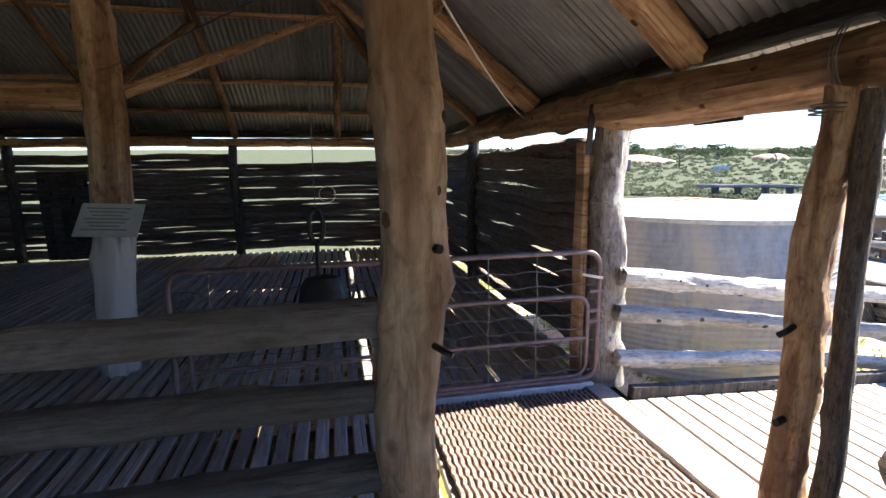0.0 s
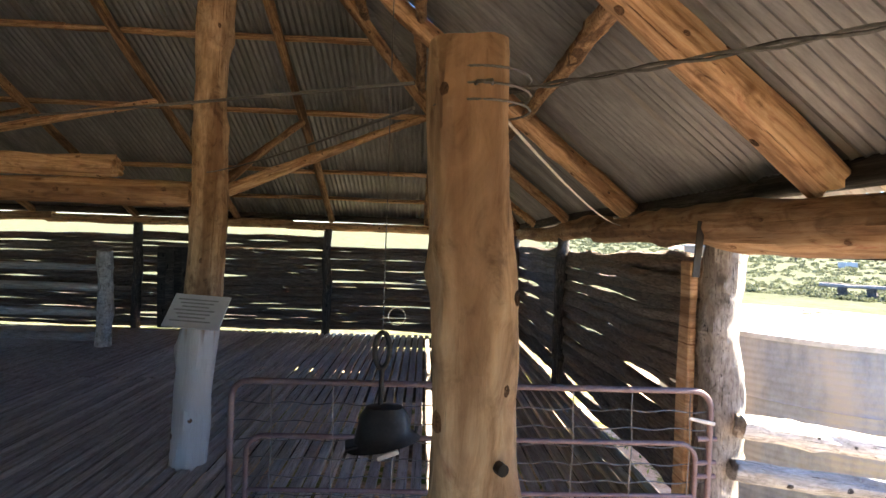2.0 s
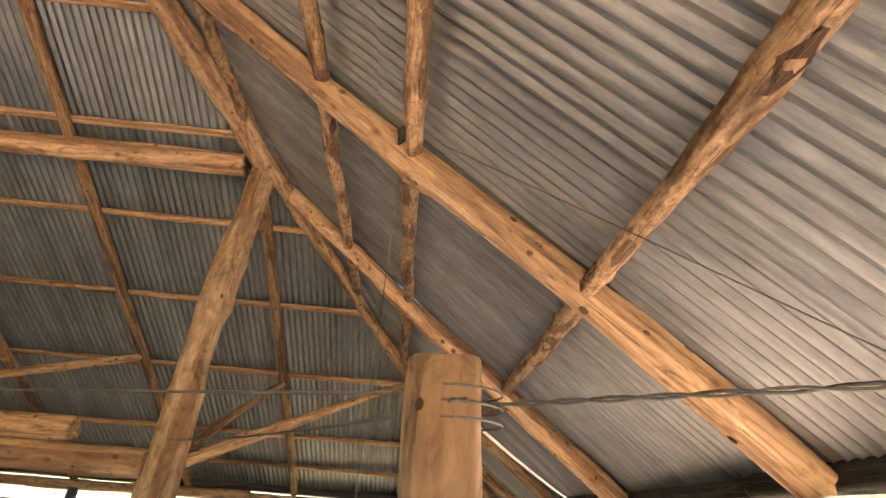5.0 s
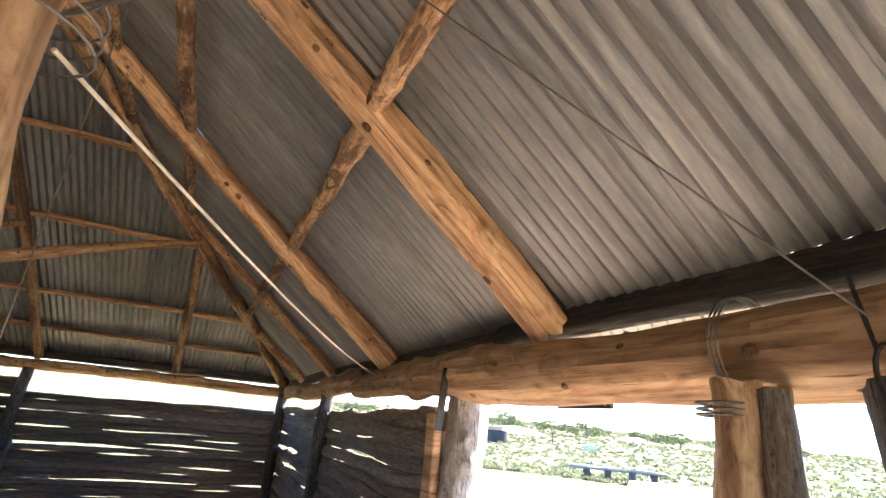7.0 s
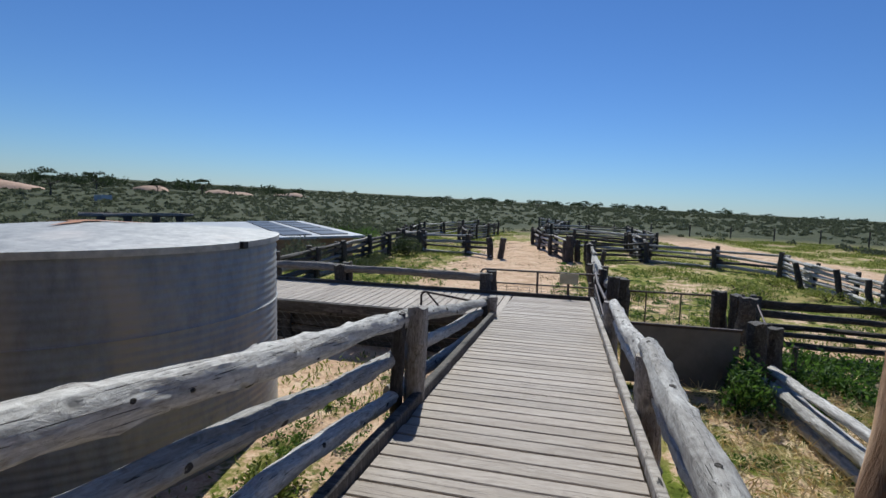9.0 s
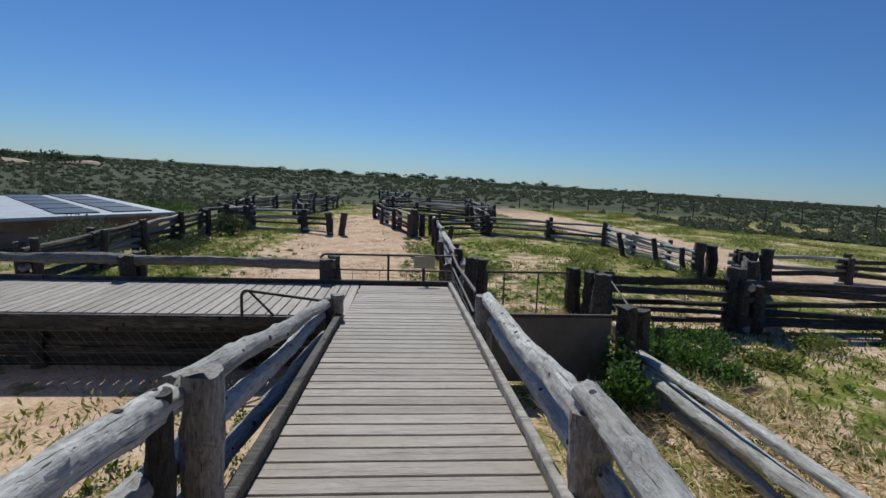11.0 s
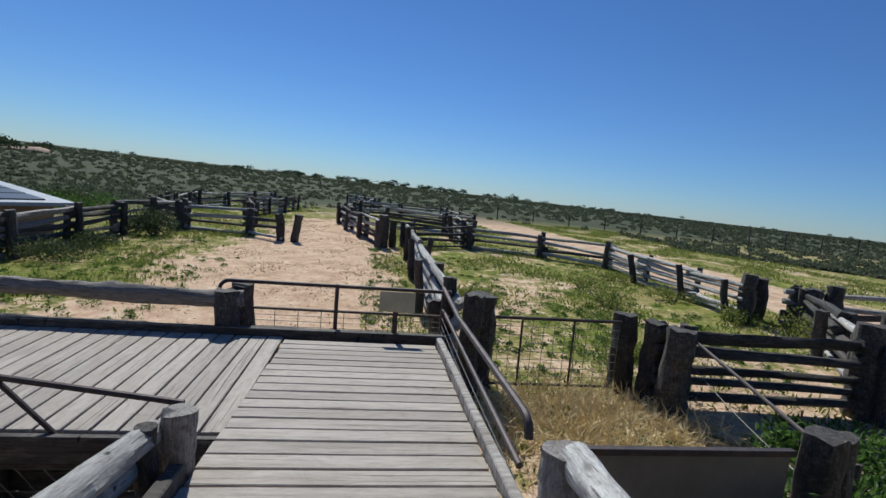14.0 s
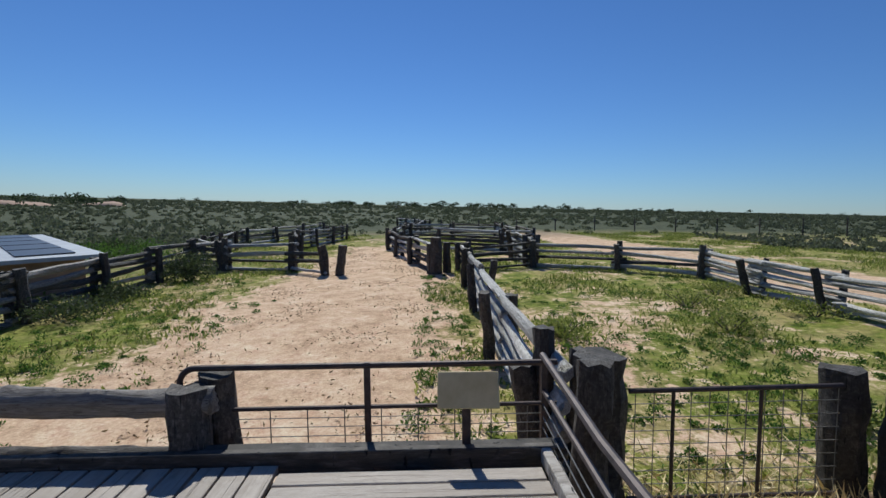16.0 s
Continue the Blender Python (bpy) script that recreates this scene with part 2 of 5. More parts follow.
BARKY = wood("bark_streaked_pole", (0.16, 0.075, 0.035), (0.42, 0.25, 0.135), (0.58, 0.41, 0.26), (0.055, 0.026, 0.014), (0.9, 0.9, 9), strain=0.75, crack=(0.12, 0.06, 0.03))
RUBBED = wood("honey_pole_rubbed_pale", (0.3, 0.175, 0.09), (0.48, 0.32, 0.19), (0.6, 0.45, 0.29), (0.18, 0.085, 0.04), (1.3, 1.3, 6), strain=0.75, crack=(0.2, 0.105, 0.05))


def rub(m):
    """The part of the post that sheep have rubbed bare and grey."""
    nt = m.node_tree
    b = nt.nodes["Principled BSDF"]
    old = b.inputs["Base Color"].links[0].from_socket
    tc = nt.nodes.new("ShaderNodeTexCoord")
    sep = nt.nodes.new("ShaderNodeSeparateXYZ")
    nt.links.new(tc.outputs["Object"], sep.inputs[0])
    wob = node(nt, "ShaderNodeTexNoise", Scale=3.0)
    nt.links.new(tc.outputs["Object"], wob.inputs["Vector"])
    add = nt.nodes.new("ShaderNodeMath")
    add.operation = "MULTIPLY_ADD"
    add.inputs[1].default_value = 0.12
    nt.links.new(wob.outputs["Fac"], add.inputs[0])
    nt.links.new(sep.outputs[2], add.inputs[2])
    pale = ramp(nt, add.outputs[0], [(0.27, (1, 1, 1)), (0.31, (0, 0, 0))])
    nt.links.new(mix(nt, pale, old, (0.6, 0.58, 0.55)), b.inputs["Base Color"])


rub(RUBBED)


def iron(name, base, light, streak, metal=0.65, rough=0.45, scale=1.0, grain=(1.5, 1.5, 1.5), rust=(0.25, 0.12, 0.06), rust_at=0.66):
    m, nt, b = material(name, rough, metal)
    tc = nt.nodes.new("ShaderNodeTexCoord")
    mp = node(nt, "ShaderNodeMapping", Scale=grain)
    nt.links.new(tc.outputs["Object"], mp.inputs["Vector"])
    big = noise_tex(nt, mp.outputs[0], 1.3 * scale, 4, 0.6, 0.4)
    fine = noise_tex(nt, mp.outputs[0], 18 * scale, 6, 0.7)
    c = ramp(nt, big, [(0.3, base), (0.7, light)])
    c = mix(nt, 0.35, c, ramp(nt, fine, [(0.35, (0.15, 0.15, 0.15)), (0.7, (0.9, 0.9, 0.9))]), "OVERLAY")
    spots = noise_tex(nt, mp.outputs[0], 4.5 * scale, 8, 0.75)
    c = mix(nt, ramp(nt, spots, [(rust_at, (0, 0, 0)), (rust_at + 0.1, (0.8, 0.8, 0.8))]), c, rust)
    c = mix(nt, ramp(nt, noise_tex(nt, mp.outputs[0], 2.4 * scale, 3, 0.5), [(0.6, (0, 0, 0)), (0.75, (0.5, 0.5, 0.5))]), c, streak)
    nt.links.new(c, b.inputs["Base Color"])
    rr = node(nt, "ShaderNodeMapRange", **{"To Min": rough - 0.1, "To Max": rough + 0.25})
    nt.links.new(fine, rr.inputs["Value"])
    nt.links.new(rr.outputs[0], b.inputs["Roughness"])
    relief(nt, b, fine, 0.12, 0.003)
    return m


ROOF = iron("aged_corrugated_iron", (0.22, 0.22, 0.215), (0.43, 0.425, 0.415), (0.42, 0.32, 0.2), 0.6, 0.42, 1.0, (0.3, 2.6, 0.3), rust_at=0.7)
# Bluer sheets; the weaker light on the long slopes is darkened into the colour.
ROOF_N = iron("aged_corrugated_iron_blue_grey_shaded", (0.17, 0.18, 0.185), (0.33, 0.34, 0.35), (0.28, 0.24, 0.18), 0.6, 0.42, 1.0, (2.6, 0.3, 0.3), rust_at=0.72)
TANKM = iron("galvanised_tank_steel", (0.19, 0.22, 0.265), (0.31, 0.345, 0.39), (0.46, 0.43, 0.38), 0.7, 0.45, 0.6, (1, 1, 0.5), (0.42, 0.3, 0.2), 0.74)


def stain(m):
    """Pale mineral streaks over the lower half of the tank."""
    nt = m.node_tree
    b = nt.nodes["Principled BSDF"]
    old = b.inputs["Base Color"].links[0].from_socket
    tc = nt.nodes.new("ShaderNodeTexCoord")
    mp = node(nt, "ShaderNodeMapping", Scale=(2.6, 2.6, 0.55))
    nt.links.new(tc.outputs["Object"], mp.inputs["Vector"])
    sep = nt.nodes.new("ShaderNodeSeparateXYZ")
    nt.links.new(tc.outputs["Object"], sep.inputs[0])
    low = node(nt, "ShaderNodeMapRange", **{"From Min": 1.55, "From Max": 1.35})
    nt.links.new(sep.outputs[2], low.inputs["Value"])
    streaks = ramp(nt, noise_tex(nt, mp.outputs[0], 1.0, 6, 0.65), [(0.42, (0.12, 0.12, 0.12)), (0.66, (0.85, 0.85, 0.85))])
    mu = nt.nodes.new("ShaderNodeMath")
    mu.operation = "MULTIPLY"
    nt.links.new(low.outputs[0], mu.inputs[0])
    nt.links.new(streaks, mu.inputs[1])
    nt.links.new(mix(nt, mu.outputs[0], old, (0.46, 0.41, 0.35)), b.inputs["Base Color"])
    b.inputs["Metallic"].default_value = 0.3


stain(TANKM)
TANKLID = iron("tank_lid_steel", (0.4, 0.4, 0.38), (0.52, 0.51, 0.49), (0.7, 0.62, 0.55), 0.25, 0.5, 0.5, (1, 1, 1), (0.55, 0.3, 0.2), 0.7)
PIPE = iron("rusty_dark_pipe", (0.05, 0.04, 0.04), (0.11, 0.085, 0.08), (0.14, 0.08, 0.06), 0.5, 0.55, 4.0)
GATEP = iron("oxide_painted_pipe", (0.14, 0.095, 0.1), (0.26, 0.19, 0.19), (0.2, 0.12, 0.1), 0.4, 0.5, 4.0)
WIRE = iron("fencing_wire", (0.12, 0.115, 0.11), (0.22, 0.21, 0.2), (0.14, 0.09, 0.06), 0.6, 0.5, 4.0)
BLACK = iron("blackened_iron", (0.018, 0.017, 0.017), (0.05, 0.048, 0.046), (0.06, 0.045, 0.035), 0.5, 0.5, 3.0)


def plain(name, a, b2, scale, rough=0.8, bump=0.2, kind="Object"):
    m, nt, b = material(name, rough)
    tc = nt.nodes.new("ShaderNodeTexCoord")
    f = noise_tex(nt, tc.outputs[kind], scale, 6, 0.65)
    nt.links.new(ramp(nt, f, [(0.35, a), (0.65, b2)]), b.inputs["Base Color"])
    relief(nt, b, f, bump, 0.01)
    return m


ROPE = plain("pale_rope", (0.55, 0.5, 0.43), (0.72, 0.68, 0.6), 40)
PRINT = plain("faded_print", (0.2, 0.2, 0.19), (0.27, 0.27, 0.25), 20)
PLATE = plain("sign_face", (0.42, 0.43, 0.4), (0.52, 0.53, 0.5), 6, 0.45)
TANSIGN = plain("tan_sign_face", (0.56, 0.43, 0.22), (0.68, 0.54, 0.3), 6, 0.6)
SILL = plain("white_sill_strip", (0.5, 0.5, 0.5), (0.65, 0.65, 0.65), 14, 0.5)
PANEL = plain("brown_steel_panel", (0.14, 0.125, 0.11), (0.2, 0.18, 0.16), 3, 0.55)
MATC = plain("cocoa_rubber_mat", (0.15, 0.095, 0.075), (0.38, 0.28, 0.23), 30, 0.85, 0.4)
SOLAR = plain("dark_solar_glass", (0.01, 0.013, 0.02), (0.018, 0.022, 0.035), 2, 0.4, 0.0)
WHITE = plain("white_roof_sheet", (0.36, 0.37, 0.38), (0.46, 0.47, 0.48), 1.2, 0.5)
CLAY = plain("red_clay_wall", (0.36, 0.23, 0.16), (0.5, 0.34, 0.25), 2.0, 0.9)
STRAW = plain("dry_straw", (0.6, 0.46, 0.22), (0.85, 0.71, 0.42), 9, 0.85)


def leafy(name, dark, light):
    m, nt, b = material(name, 0.75)
    geo = nt.nodes.new("ShaderNodeNewGeometry")
    c = ramp(nt, geo.outputs["Random Per Island"], [(0.0, dark), (1.0, light)])
    nt.links.new(c, b.inputs["Base Color"])
    thin = nt.nodes.new("ShaderNodeBsdfTranslucent")
    nt.links.new(c, thin.inputs["Color"])
    both = nt.nodes.new("ShaderNodeMixShader")
    both.inputs[0].default_value = 0.45
    nt.links.new(b.outputs[0], both.inputs[1])
    nt.links.new(thin.outputs[0], both.inputs[2])
    nt.links.new(both.outputs[0], nt.nodes["Material Output"].inputs["Surface"])
    return m


LEAF = leafy("green_leaf", (0.03, 0.075, 0.01), (0.13, 0.23, 0.04))
BUSH = leafy("grey_green_saltbush", (0.055, 0.068, 0.038), (0.14, 0.155, 0.092))
SHRUB = leafy("dark_green_shrub", (0.028, 0.045, 0.016), (0.09, 0.115, 0.045))
TREE = leafy("eucalypt_leaf", (0.018, 0.03, 0.014), (0.055, 0.075, 0.03))
DRYBITS = leafy("dead_brown_stalks", (0.07, 0.045, 0.022), (0.3, 0.22, 0.11))
GRASS = leafy("green_grass", (0.07, 0.115, 0.015), (0.34, 0.36, 0.09))


def ground_material():
    m, nt, b = material("sandy_paddock", 0.95)
    geo = nt.nodes.new("ShaderNodeNewGeometry")
    pos = geo.outputs["Position"]
    sep = nt.nodes.new("ShaderNodeSeparateXYZ")
    nt.links.new(pos, sep.inputs[0])

    def band(value, a0, a1, b0, b1):
        """1 between a1 and b0, falling to 0 at a0 and b1."""
        up = node(nt, "ShaderNodeMapRange", **{"From Min": a0, "From Max": a1})
        dn = node(nt, "ShaderNodeMapRange", **{"From Min": b1, "From Max": b0})
        nt.links.new(value, up.inputs["Value"])
        nt.links.new(value, dn.inputs["Value"])
        mu = nt.nodes.new("ShaderNodeMath")
        mu.operation = "MULTIPLY"
        nt.links.new(up.outputs[0], mu.inputs[0])
        nt.links.new(dn.outputs[0], mu.inputs[1])
        return mu.outputs[0]

    def calc(op, a, c):
        n = nt.nodes.new("ShaderNodeMath")
        n.operation = op
        for i, v in enumerate((a, c)):
            if isinstance(v, bpy.types.NodeSocket):
                nt.links.new(v, n.inputs[i])
            else:
                n.inputs[i].default_value = v
        return n.outputs[0]

    X, Y = sep.outputs[0], sep.outputs[1]
    n1 = noise_tex(nt, pos, 0.35, 5, 0.65)
    n2 = noise_tex(nt, pos, 1.9, 7, 0.7)
    n3 = noise_tex(nt, pos, 30, 4, 0.7)
    sand = ramp(nt, n2, [(0.3, (0.42, 0.275, 0.17)), (0.5, (0.6, 0.42, 0.28)), (0.7, (0.7, 0.53, 0.38))])
    n5 = noise_tex(nt, pos, 6.0, 7, 0.75)
    sand = mix(nt, 0.5, sand, ramp(nt, n5, [(0.32, (0.22, 0.2, 0.18)), (0.5, (0.5, 0.5, 0.5)), (0.68, (0.72, 0.72, 0.72))]), "OVERLAY")
    sand = mix(nt, 0.45, sand, ramp(nt, n3, [(0.3, (0.2, 0.2, 0.2)), (0.7, (0.8, 0.8, 0.8))]), "OVERLAY")
    green = ramp(nt, n2, [(0.32, (0.055, 0.085, 0.012)), (0.48, (0.16, 0.19, 0.03)), (0.64, (0.36, 0.32, 0.1))])
    scrub = ramp(nt, noise_tex(nt, pos, 0.6, 7, 0.75), [(0.35, (0.05, 0.058, 0.033)), (0.52, (0.08, 0.09, 0.052)), (0.75, (0.135, 0.122, 0.075))])
    # the worn track that leads away from the gate, and the bare strip south of the yards
    track = band(Y, 1.2, 2.6, 5.2, 7.2)
    track = calc("MULTIPLY", track, band(X, 2, 10, 30, 37))
    strip = band(calc("SUBTRACT", Y, calc("MULTIPLY", X, 0.12)), -14.5, -13, -10.5, -9.2)
    bare = calc("MAXIMUM", track, calc("MULTIPLY", strip, 0.9))
    bare = calc("MAXIMUM", bare, calc("MULTIPLY", band(X, -40, -30, 11.0, 13.5), 0.3))
    dry = noise_tex(nt, pos, 0.8, 6, 0.7, 0.6)
    green = mix(nt, ramp(nt, dry, [(0.44, (0, 0, 0)), (0.6, (0.85, 0.85, 0.85))]), green, (0.36, 0.285, 0.125))
    pick = calc("ADD", calc("MULTIPLY", bare, 0.75), calc("MULTIPLY", calc("SUBTRACT", n1, 0.5), 1.6))
    pick = calc("ADD", pick, calc("MULTIPLY", calc("SUBTRACT", n2, 0.5), 1.5))
    n4 = noise_tex(nt, pos, 7.5, 6, 0.75)
    green = mix(nt, 0.6, green, ramp(nt, n4, [(0.3, (0.12, 0.12, 0.12)), (0.7, (0.88, 0.88, 0.88))]), "OVERLAY")
    pick = calc("ADD", pick, calc("MULTIPLY", calc("SUBTRACT", n4, 0.5), 1.1))
    c = mix(nt, ramp(nt, pick, [(0.11, (0, 0, 0)), (0.25, (1, 1, 1))]), green, sand)
    c = mix(nt, ramp(nt, n4, [(0.25, (0.7, 0.7, 0.7)), (0.36, (0, 0, 0))]), c, (0.1, 0.085, 0.045))
    far = node(nt, "ShaderNodeMapRange", **{"From Min": 44.0, "From Max": 58.0})
    near_n = calc("ADD", X, calc("MULTIPLY", n1, 10.0))
    nt.links.new(near_n, far.inputs["Value"])
    far2 = node(nt, "ShaderNodeMapRange", **{"From Min": 12.0, "From Max": 20.0})
    nt.links.new(calc("ADD", Y, calc("MULTIPLY", n1, 5.0)), far2.inputs["Value"])
    c = mix(nt, calc("MAXIMUM", far.outputs[0], far2.outputs[0]), c, scrub)
    nt.links.new(c, b.inputs["Base Color"])
    b.inputs["Specular IOR Level"].default_value = 0.08
    relief(nt, b, calc("ADD", calc("MULTIPLY", n2, 0.6), calc("ADD", calc("MULTIPLY", n5, 0.6), calc("MULTIPLY", n3, 0.3))), 0.6, 0.06)
    return m


SAND = ground_material()

# ---- ground, hills, shed floor -------------------------------------------
def hill(x, y):
    """A flat paddock on a long slope that rises to the north and falls to the south."""
    rise = 0.034 * max(0.0, y - 14) - 0.03 * max(0.0, -14 - y)
    swell = 0.25 * math.sin(x * 0.05 + 1) * math.sin(y * 0.043) * min(1.0, max(0.0, math.hypot(x - 8, y) - 50) / 60)
    return GROUND + rise + swell


def ground():
    bm = bmesh.new()
    xs = [-3000, -1200, -500, -200, -100, -50] + [-30 + 6 * i for i in range(24)] + [120, 150, 190, 240, 300, 380, 480, 600, 800, 1100, 1600, 2300, 3500]
    ys = [-3000, -1500, -800, -500, -320, -220, -150, -110] + [-84 + 6 * i for i in range(32)] + [115, 135, 160, 190, 230, 280, 340, 420, 520, 700, 1000, 1500, 2200, 3200]
    grid = [[bm.verts.new((x, y, hill(x, y))) for y in ys] for x in xs]
    for i in range(len(xs) - 1):
        for j in range(len(ys) - 1):
            bm.faces.new((grid[i][j], grid[i + 1][j], grid[i + 1][j + 1], grid[i][j + 1]))
    return tagged(part("ground", bm, SAND), "sandy paddock with patchy green grass and a worn track", "ground", kind="structure")


ground()


APEX = Vector((EAST - 4.8, NORTH - 4.8 * SLOPE_E / SLOPE_N, EAVE + 4.8 * SLOPE_E))
RIDGE_Y = APEX.y
SOUTH_EAVE = RIDGE_Y - (NORTH - RIDGE_Y)


def east_z(x):
    return EAVE + (EAST - x) * SLOPE_E


def north_z(y):
    return EAVE + (NORTH - y) * SLOPE_N


def south_z(y):
    return EAVE + (y - SOUTH_EAVE) * SLOPE_N


OVER = 0.22             # eaves overhang
LIFT = 0.17             # sheets lie above the rafter line


def corrugated(u0, u1, place, length, lap):
    """A sheet: u runs across the waves, v up the slope from 0 to length."""
    bm = bmesh.new()
    n = max(2, int((u1 - u0) / 0.0762 * 6))
    rows = 5
    prev = None
    for i in range(n + 1):
        u = u0 + (u1 - u0) * i / n
        w = math.cos(2 * math.pi * u / 0.0762) * 0.0125 + lap
        col = [bm.verts.new(place(u, length * j / rows, w)) for j in range(rows + 1)]
        if prev:
            for j in range(rows):
                bm.faces.new((prev[j], col[j], col[j + 1], prev[j + 1]))
        prev = col
    return bm


def bisect(bm, co, no):
    """Removes what lies on the side that no points to."""
    bmesh.ops.bisect_plane(bm, geom=bm.verts[:] + bm.edges[:] + bm.faces[:], dist=1e-5, plane_co=co, plane_no=no, clear_outer=True)
    return bm


HIP_NE = Vector((EAST - APEX.x, NORTH - APEX.y, 0))
NE_NORMAL = Vector((-HIP_NE.y, HIP_NE.x, 0)).normalized()       # points to the north-west side
HIP_SE = Vector((EAST - APEX.x, SOUTH_EAVE - APEX.y, 0))
SE_NORMAL = Vector((HIP_SE.y, -HIP_SE.x, 0)).normalized()       # points to the south-west side


def roofs():
    cos_e, cos_n = 1 / math.sqrt(1 + SLOPE_E ** 2), 1 / math.sqrt(1 + SLOPE_N ** 2)
    lay = "aged grey corrugated iron sheets with rust stains"
    east = thing("roof_east", (0, 0, 0), lay, "roof", kind="structure")
    south = thing("roof_south", (0, 0, 0), lay, "roof", kind="structure")
    north = thing("roof_north", (0, 0, 0), lay, "roof", kind="structure")
    width = 0.762
    span_e = (4.8 + OVER) / cos_e
    for course, (s0, s1) in enumerate(((0, 3.1), (2.95, span_e + 0.05))):
        y, k = SOUTH_EAVE - 0.3, 0
        while y < NORTH + 0.3:
            def place(u, v, w, s0=s0, tilt=RNG.uniform(-0.004, 0.004)):
                s = s0 + v
                return Vector((EAST + OVER - s * cos_e + w * SLOPE_E * cos_e, u, EAVE - OVER * SLOPE_E + s * SLOPE_E * cos_e + LIFT + w * cos_e + tilt * v))
            bm = corrugated(y, y + width + 0.06, place, s1 - s0, (k % 2) * 0.003 + course * 0.004)
            bisect(bm, APEX, NE_NORMAL)
            bisect(bm, APEX, SE_NORMAL)
            if bm.faces:
                part("roof_sheet", bm, ROOF, east)
            else:
                bm.free()
            y, k = y + width, k + 1
    span_n = (NORTH - RIDGE_Y + OVER) / cos_n
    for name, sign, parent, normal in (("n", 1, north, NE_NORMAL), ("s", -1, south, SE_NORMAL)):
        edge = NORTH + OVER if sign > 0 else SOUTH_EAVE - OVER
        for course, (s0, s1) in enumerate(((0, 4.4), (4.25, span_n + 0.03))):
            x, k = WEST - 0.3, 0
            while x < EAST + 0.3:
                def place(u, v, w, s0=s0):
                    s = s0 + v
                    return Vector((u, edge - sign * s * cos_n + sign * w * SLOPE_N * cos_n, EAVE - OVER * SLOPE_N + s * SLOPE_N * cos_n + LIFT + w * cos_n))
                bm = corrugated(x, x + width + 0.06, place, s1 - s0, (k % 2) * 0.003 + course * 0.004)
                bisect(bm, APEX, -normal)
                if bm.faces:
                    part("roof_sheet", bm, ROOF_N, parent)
                else:
                    bm.free()
                x, k = x + width, k + 1


roofs()
# folded caps over the hips and the ridge, added to stop light leaking through
for a, c in ((Vector((EAST + OVER, NORTH + OVER * 1.6, EAVE - 0.1)), APEX), (Vector((EAST + OVER, SOUTH_EAVE - OVER * 1.6, EAVE - 0.1)), APEX), (APEX, Vector((WEST - 0.2, RIDGE_Y, APEX.z)))):
    up = Vector((0, 0, LIFT + 0.03))
    cap = part("roof_cap", tube(bmesh.new(), [a + up, a.lerp(c, 0.5) + up, c + up], 0.1, 10), ROOF)
    tagged(cap, "grey iron capping along the roof edge", "roof cap", "", "structure")

# ---- shed frame: posts, beams, rafters, purlins ----------------------------
frame_label = "knotty bush pole of honey-coloured timber in the shed roof"


def bark(ob, n):
    """Dark strips of bark left along a split purlin, each following its round."""
    sides, rows = GRID["fine"]
    v = ob.data.vertices
    for i in range(n):
        i0 = max(1, min(rows - 9, round((i + BRNG.uniform(0.1, 0.7)) / n * rows)))
        k0, m = BRNG.randrange(sides), BRNG.randrange(4, 9)
        bm = bmesh.new()
        prev = None
        for j in range(m + 1):
            half = 1 + round(1.6 * math.sin(math.pi * j / m) + BRNG.uniform(-0.4, 0.4))
            lift = 1.05 if 0 < j < m else 1.0
            row = [bm.verts.new(Vector((v[(i0 + j) * sides + (k0 + q) % sides].co.x * (lift if abs(q) < half else 1.0), v[(i0 + j) * sides + (k0 + q) % sides].co.y * (lift if abs(q) < half else 1.0), v[(i0 + j) * sides + (k0 + q) % sides].co.z))) for q in (-half, -half * 0.5, half * 0.5, half) for q in (round(q),)]
            if prev:
                for q in range(3):
                    bm.faces.new((prev[q], prev[q + 1], row[q + 1], row[q]))
            prev = row
        strip = new("bark_strip", mesh_of(bm, KNOT))
        strip.parent = ob
        tagged(strip, "dark curled strip of bark")


def lone(name, p0, p1, r, mat, label, category, kind="fine", group="", **kw):
    """A pole that is a thing of its own."""
    ob = pole(name, p0, p1, r, mat, None, kind, **kw)
    if name in ("rafter", "hip_rafter", "eave_beam", "post", "tie_beam", "brace") and kind in GRID and p0[1] > -2.5 and p0[0] > -8:
        d = (Vector(p1) - Vector(p0)).length
        knots(ob, max(3, round(d * (7 if r > 0.08 else 4))), kind, (0.01, 0.021) if r > 0.08 else (0.007, 0.014))
    if name == "purlin" and kind == "fine" and p0[1] > -2.5:
        bark(ob, max(2, round((Vector(p1) - Vector(p0)).length * 2.2)))
    return tagged(ob, label, category, group)


KNOT = wood("dark_knot_wood", (0.07, 0.035, 0.018), (0.2, 0.105, 0.055), (0.36, 0.22, 0.12), (0.03, 0.015, 0.008), (3, 3, 3), strain=0.5, spread=0.5)
GRID = {"fine": (22, 64), "straight": (16, 44)}


def knot_mesh(seed, mat):
    """A round branch scar: a raised lip about a sunken dark eye, facing +x."""
    r = random.Random(seed)
    bm = bmesh.new()
    rings = []
    for rad, up in ((1.0, -0.35), (0.8, 0.16), (0.55, 0.3), (0.36, 0.05)):
        rings.append([bm.verts.new((up + r.uniform(-0.05, 0.05), rad * math.cos(a) * r.uniform(0.88, 1.1), rad * math.sin(a) * 1.15 * r.uniform(0.88, 1.1))) for a in (2 * math.pi * k / 10 for k in range(10))])
    for a, c in zip(rings, rings[1:]):
        for k in range(10):
            bm.faces.new((a[k], a[(k + 1) % 10], c[(k + 1) % 10], c[k]))
    bm.faces.new(rings[-1])
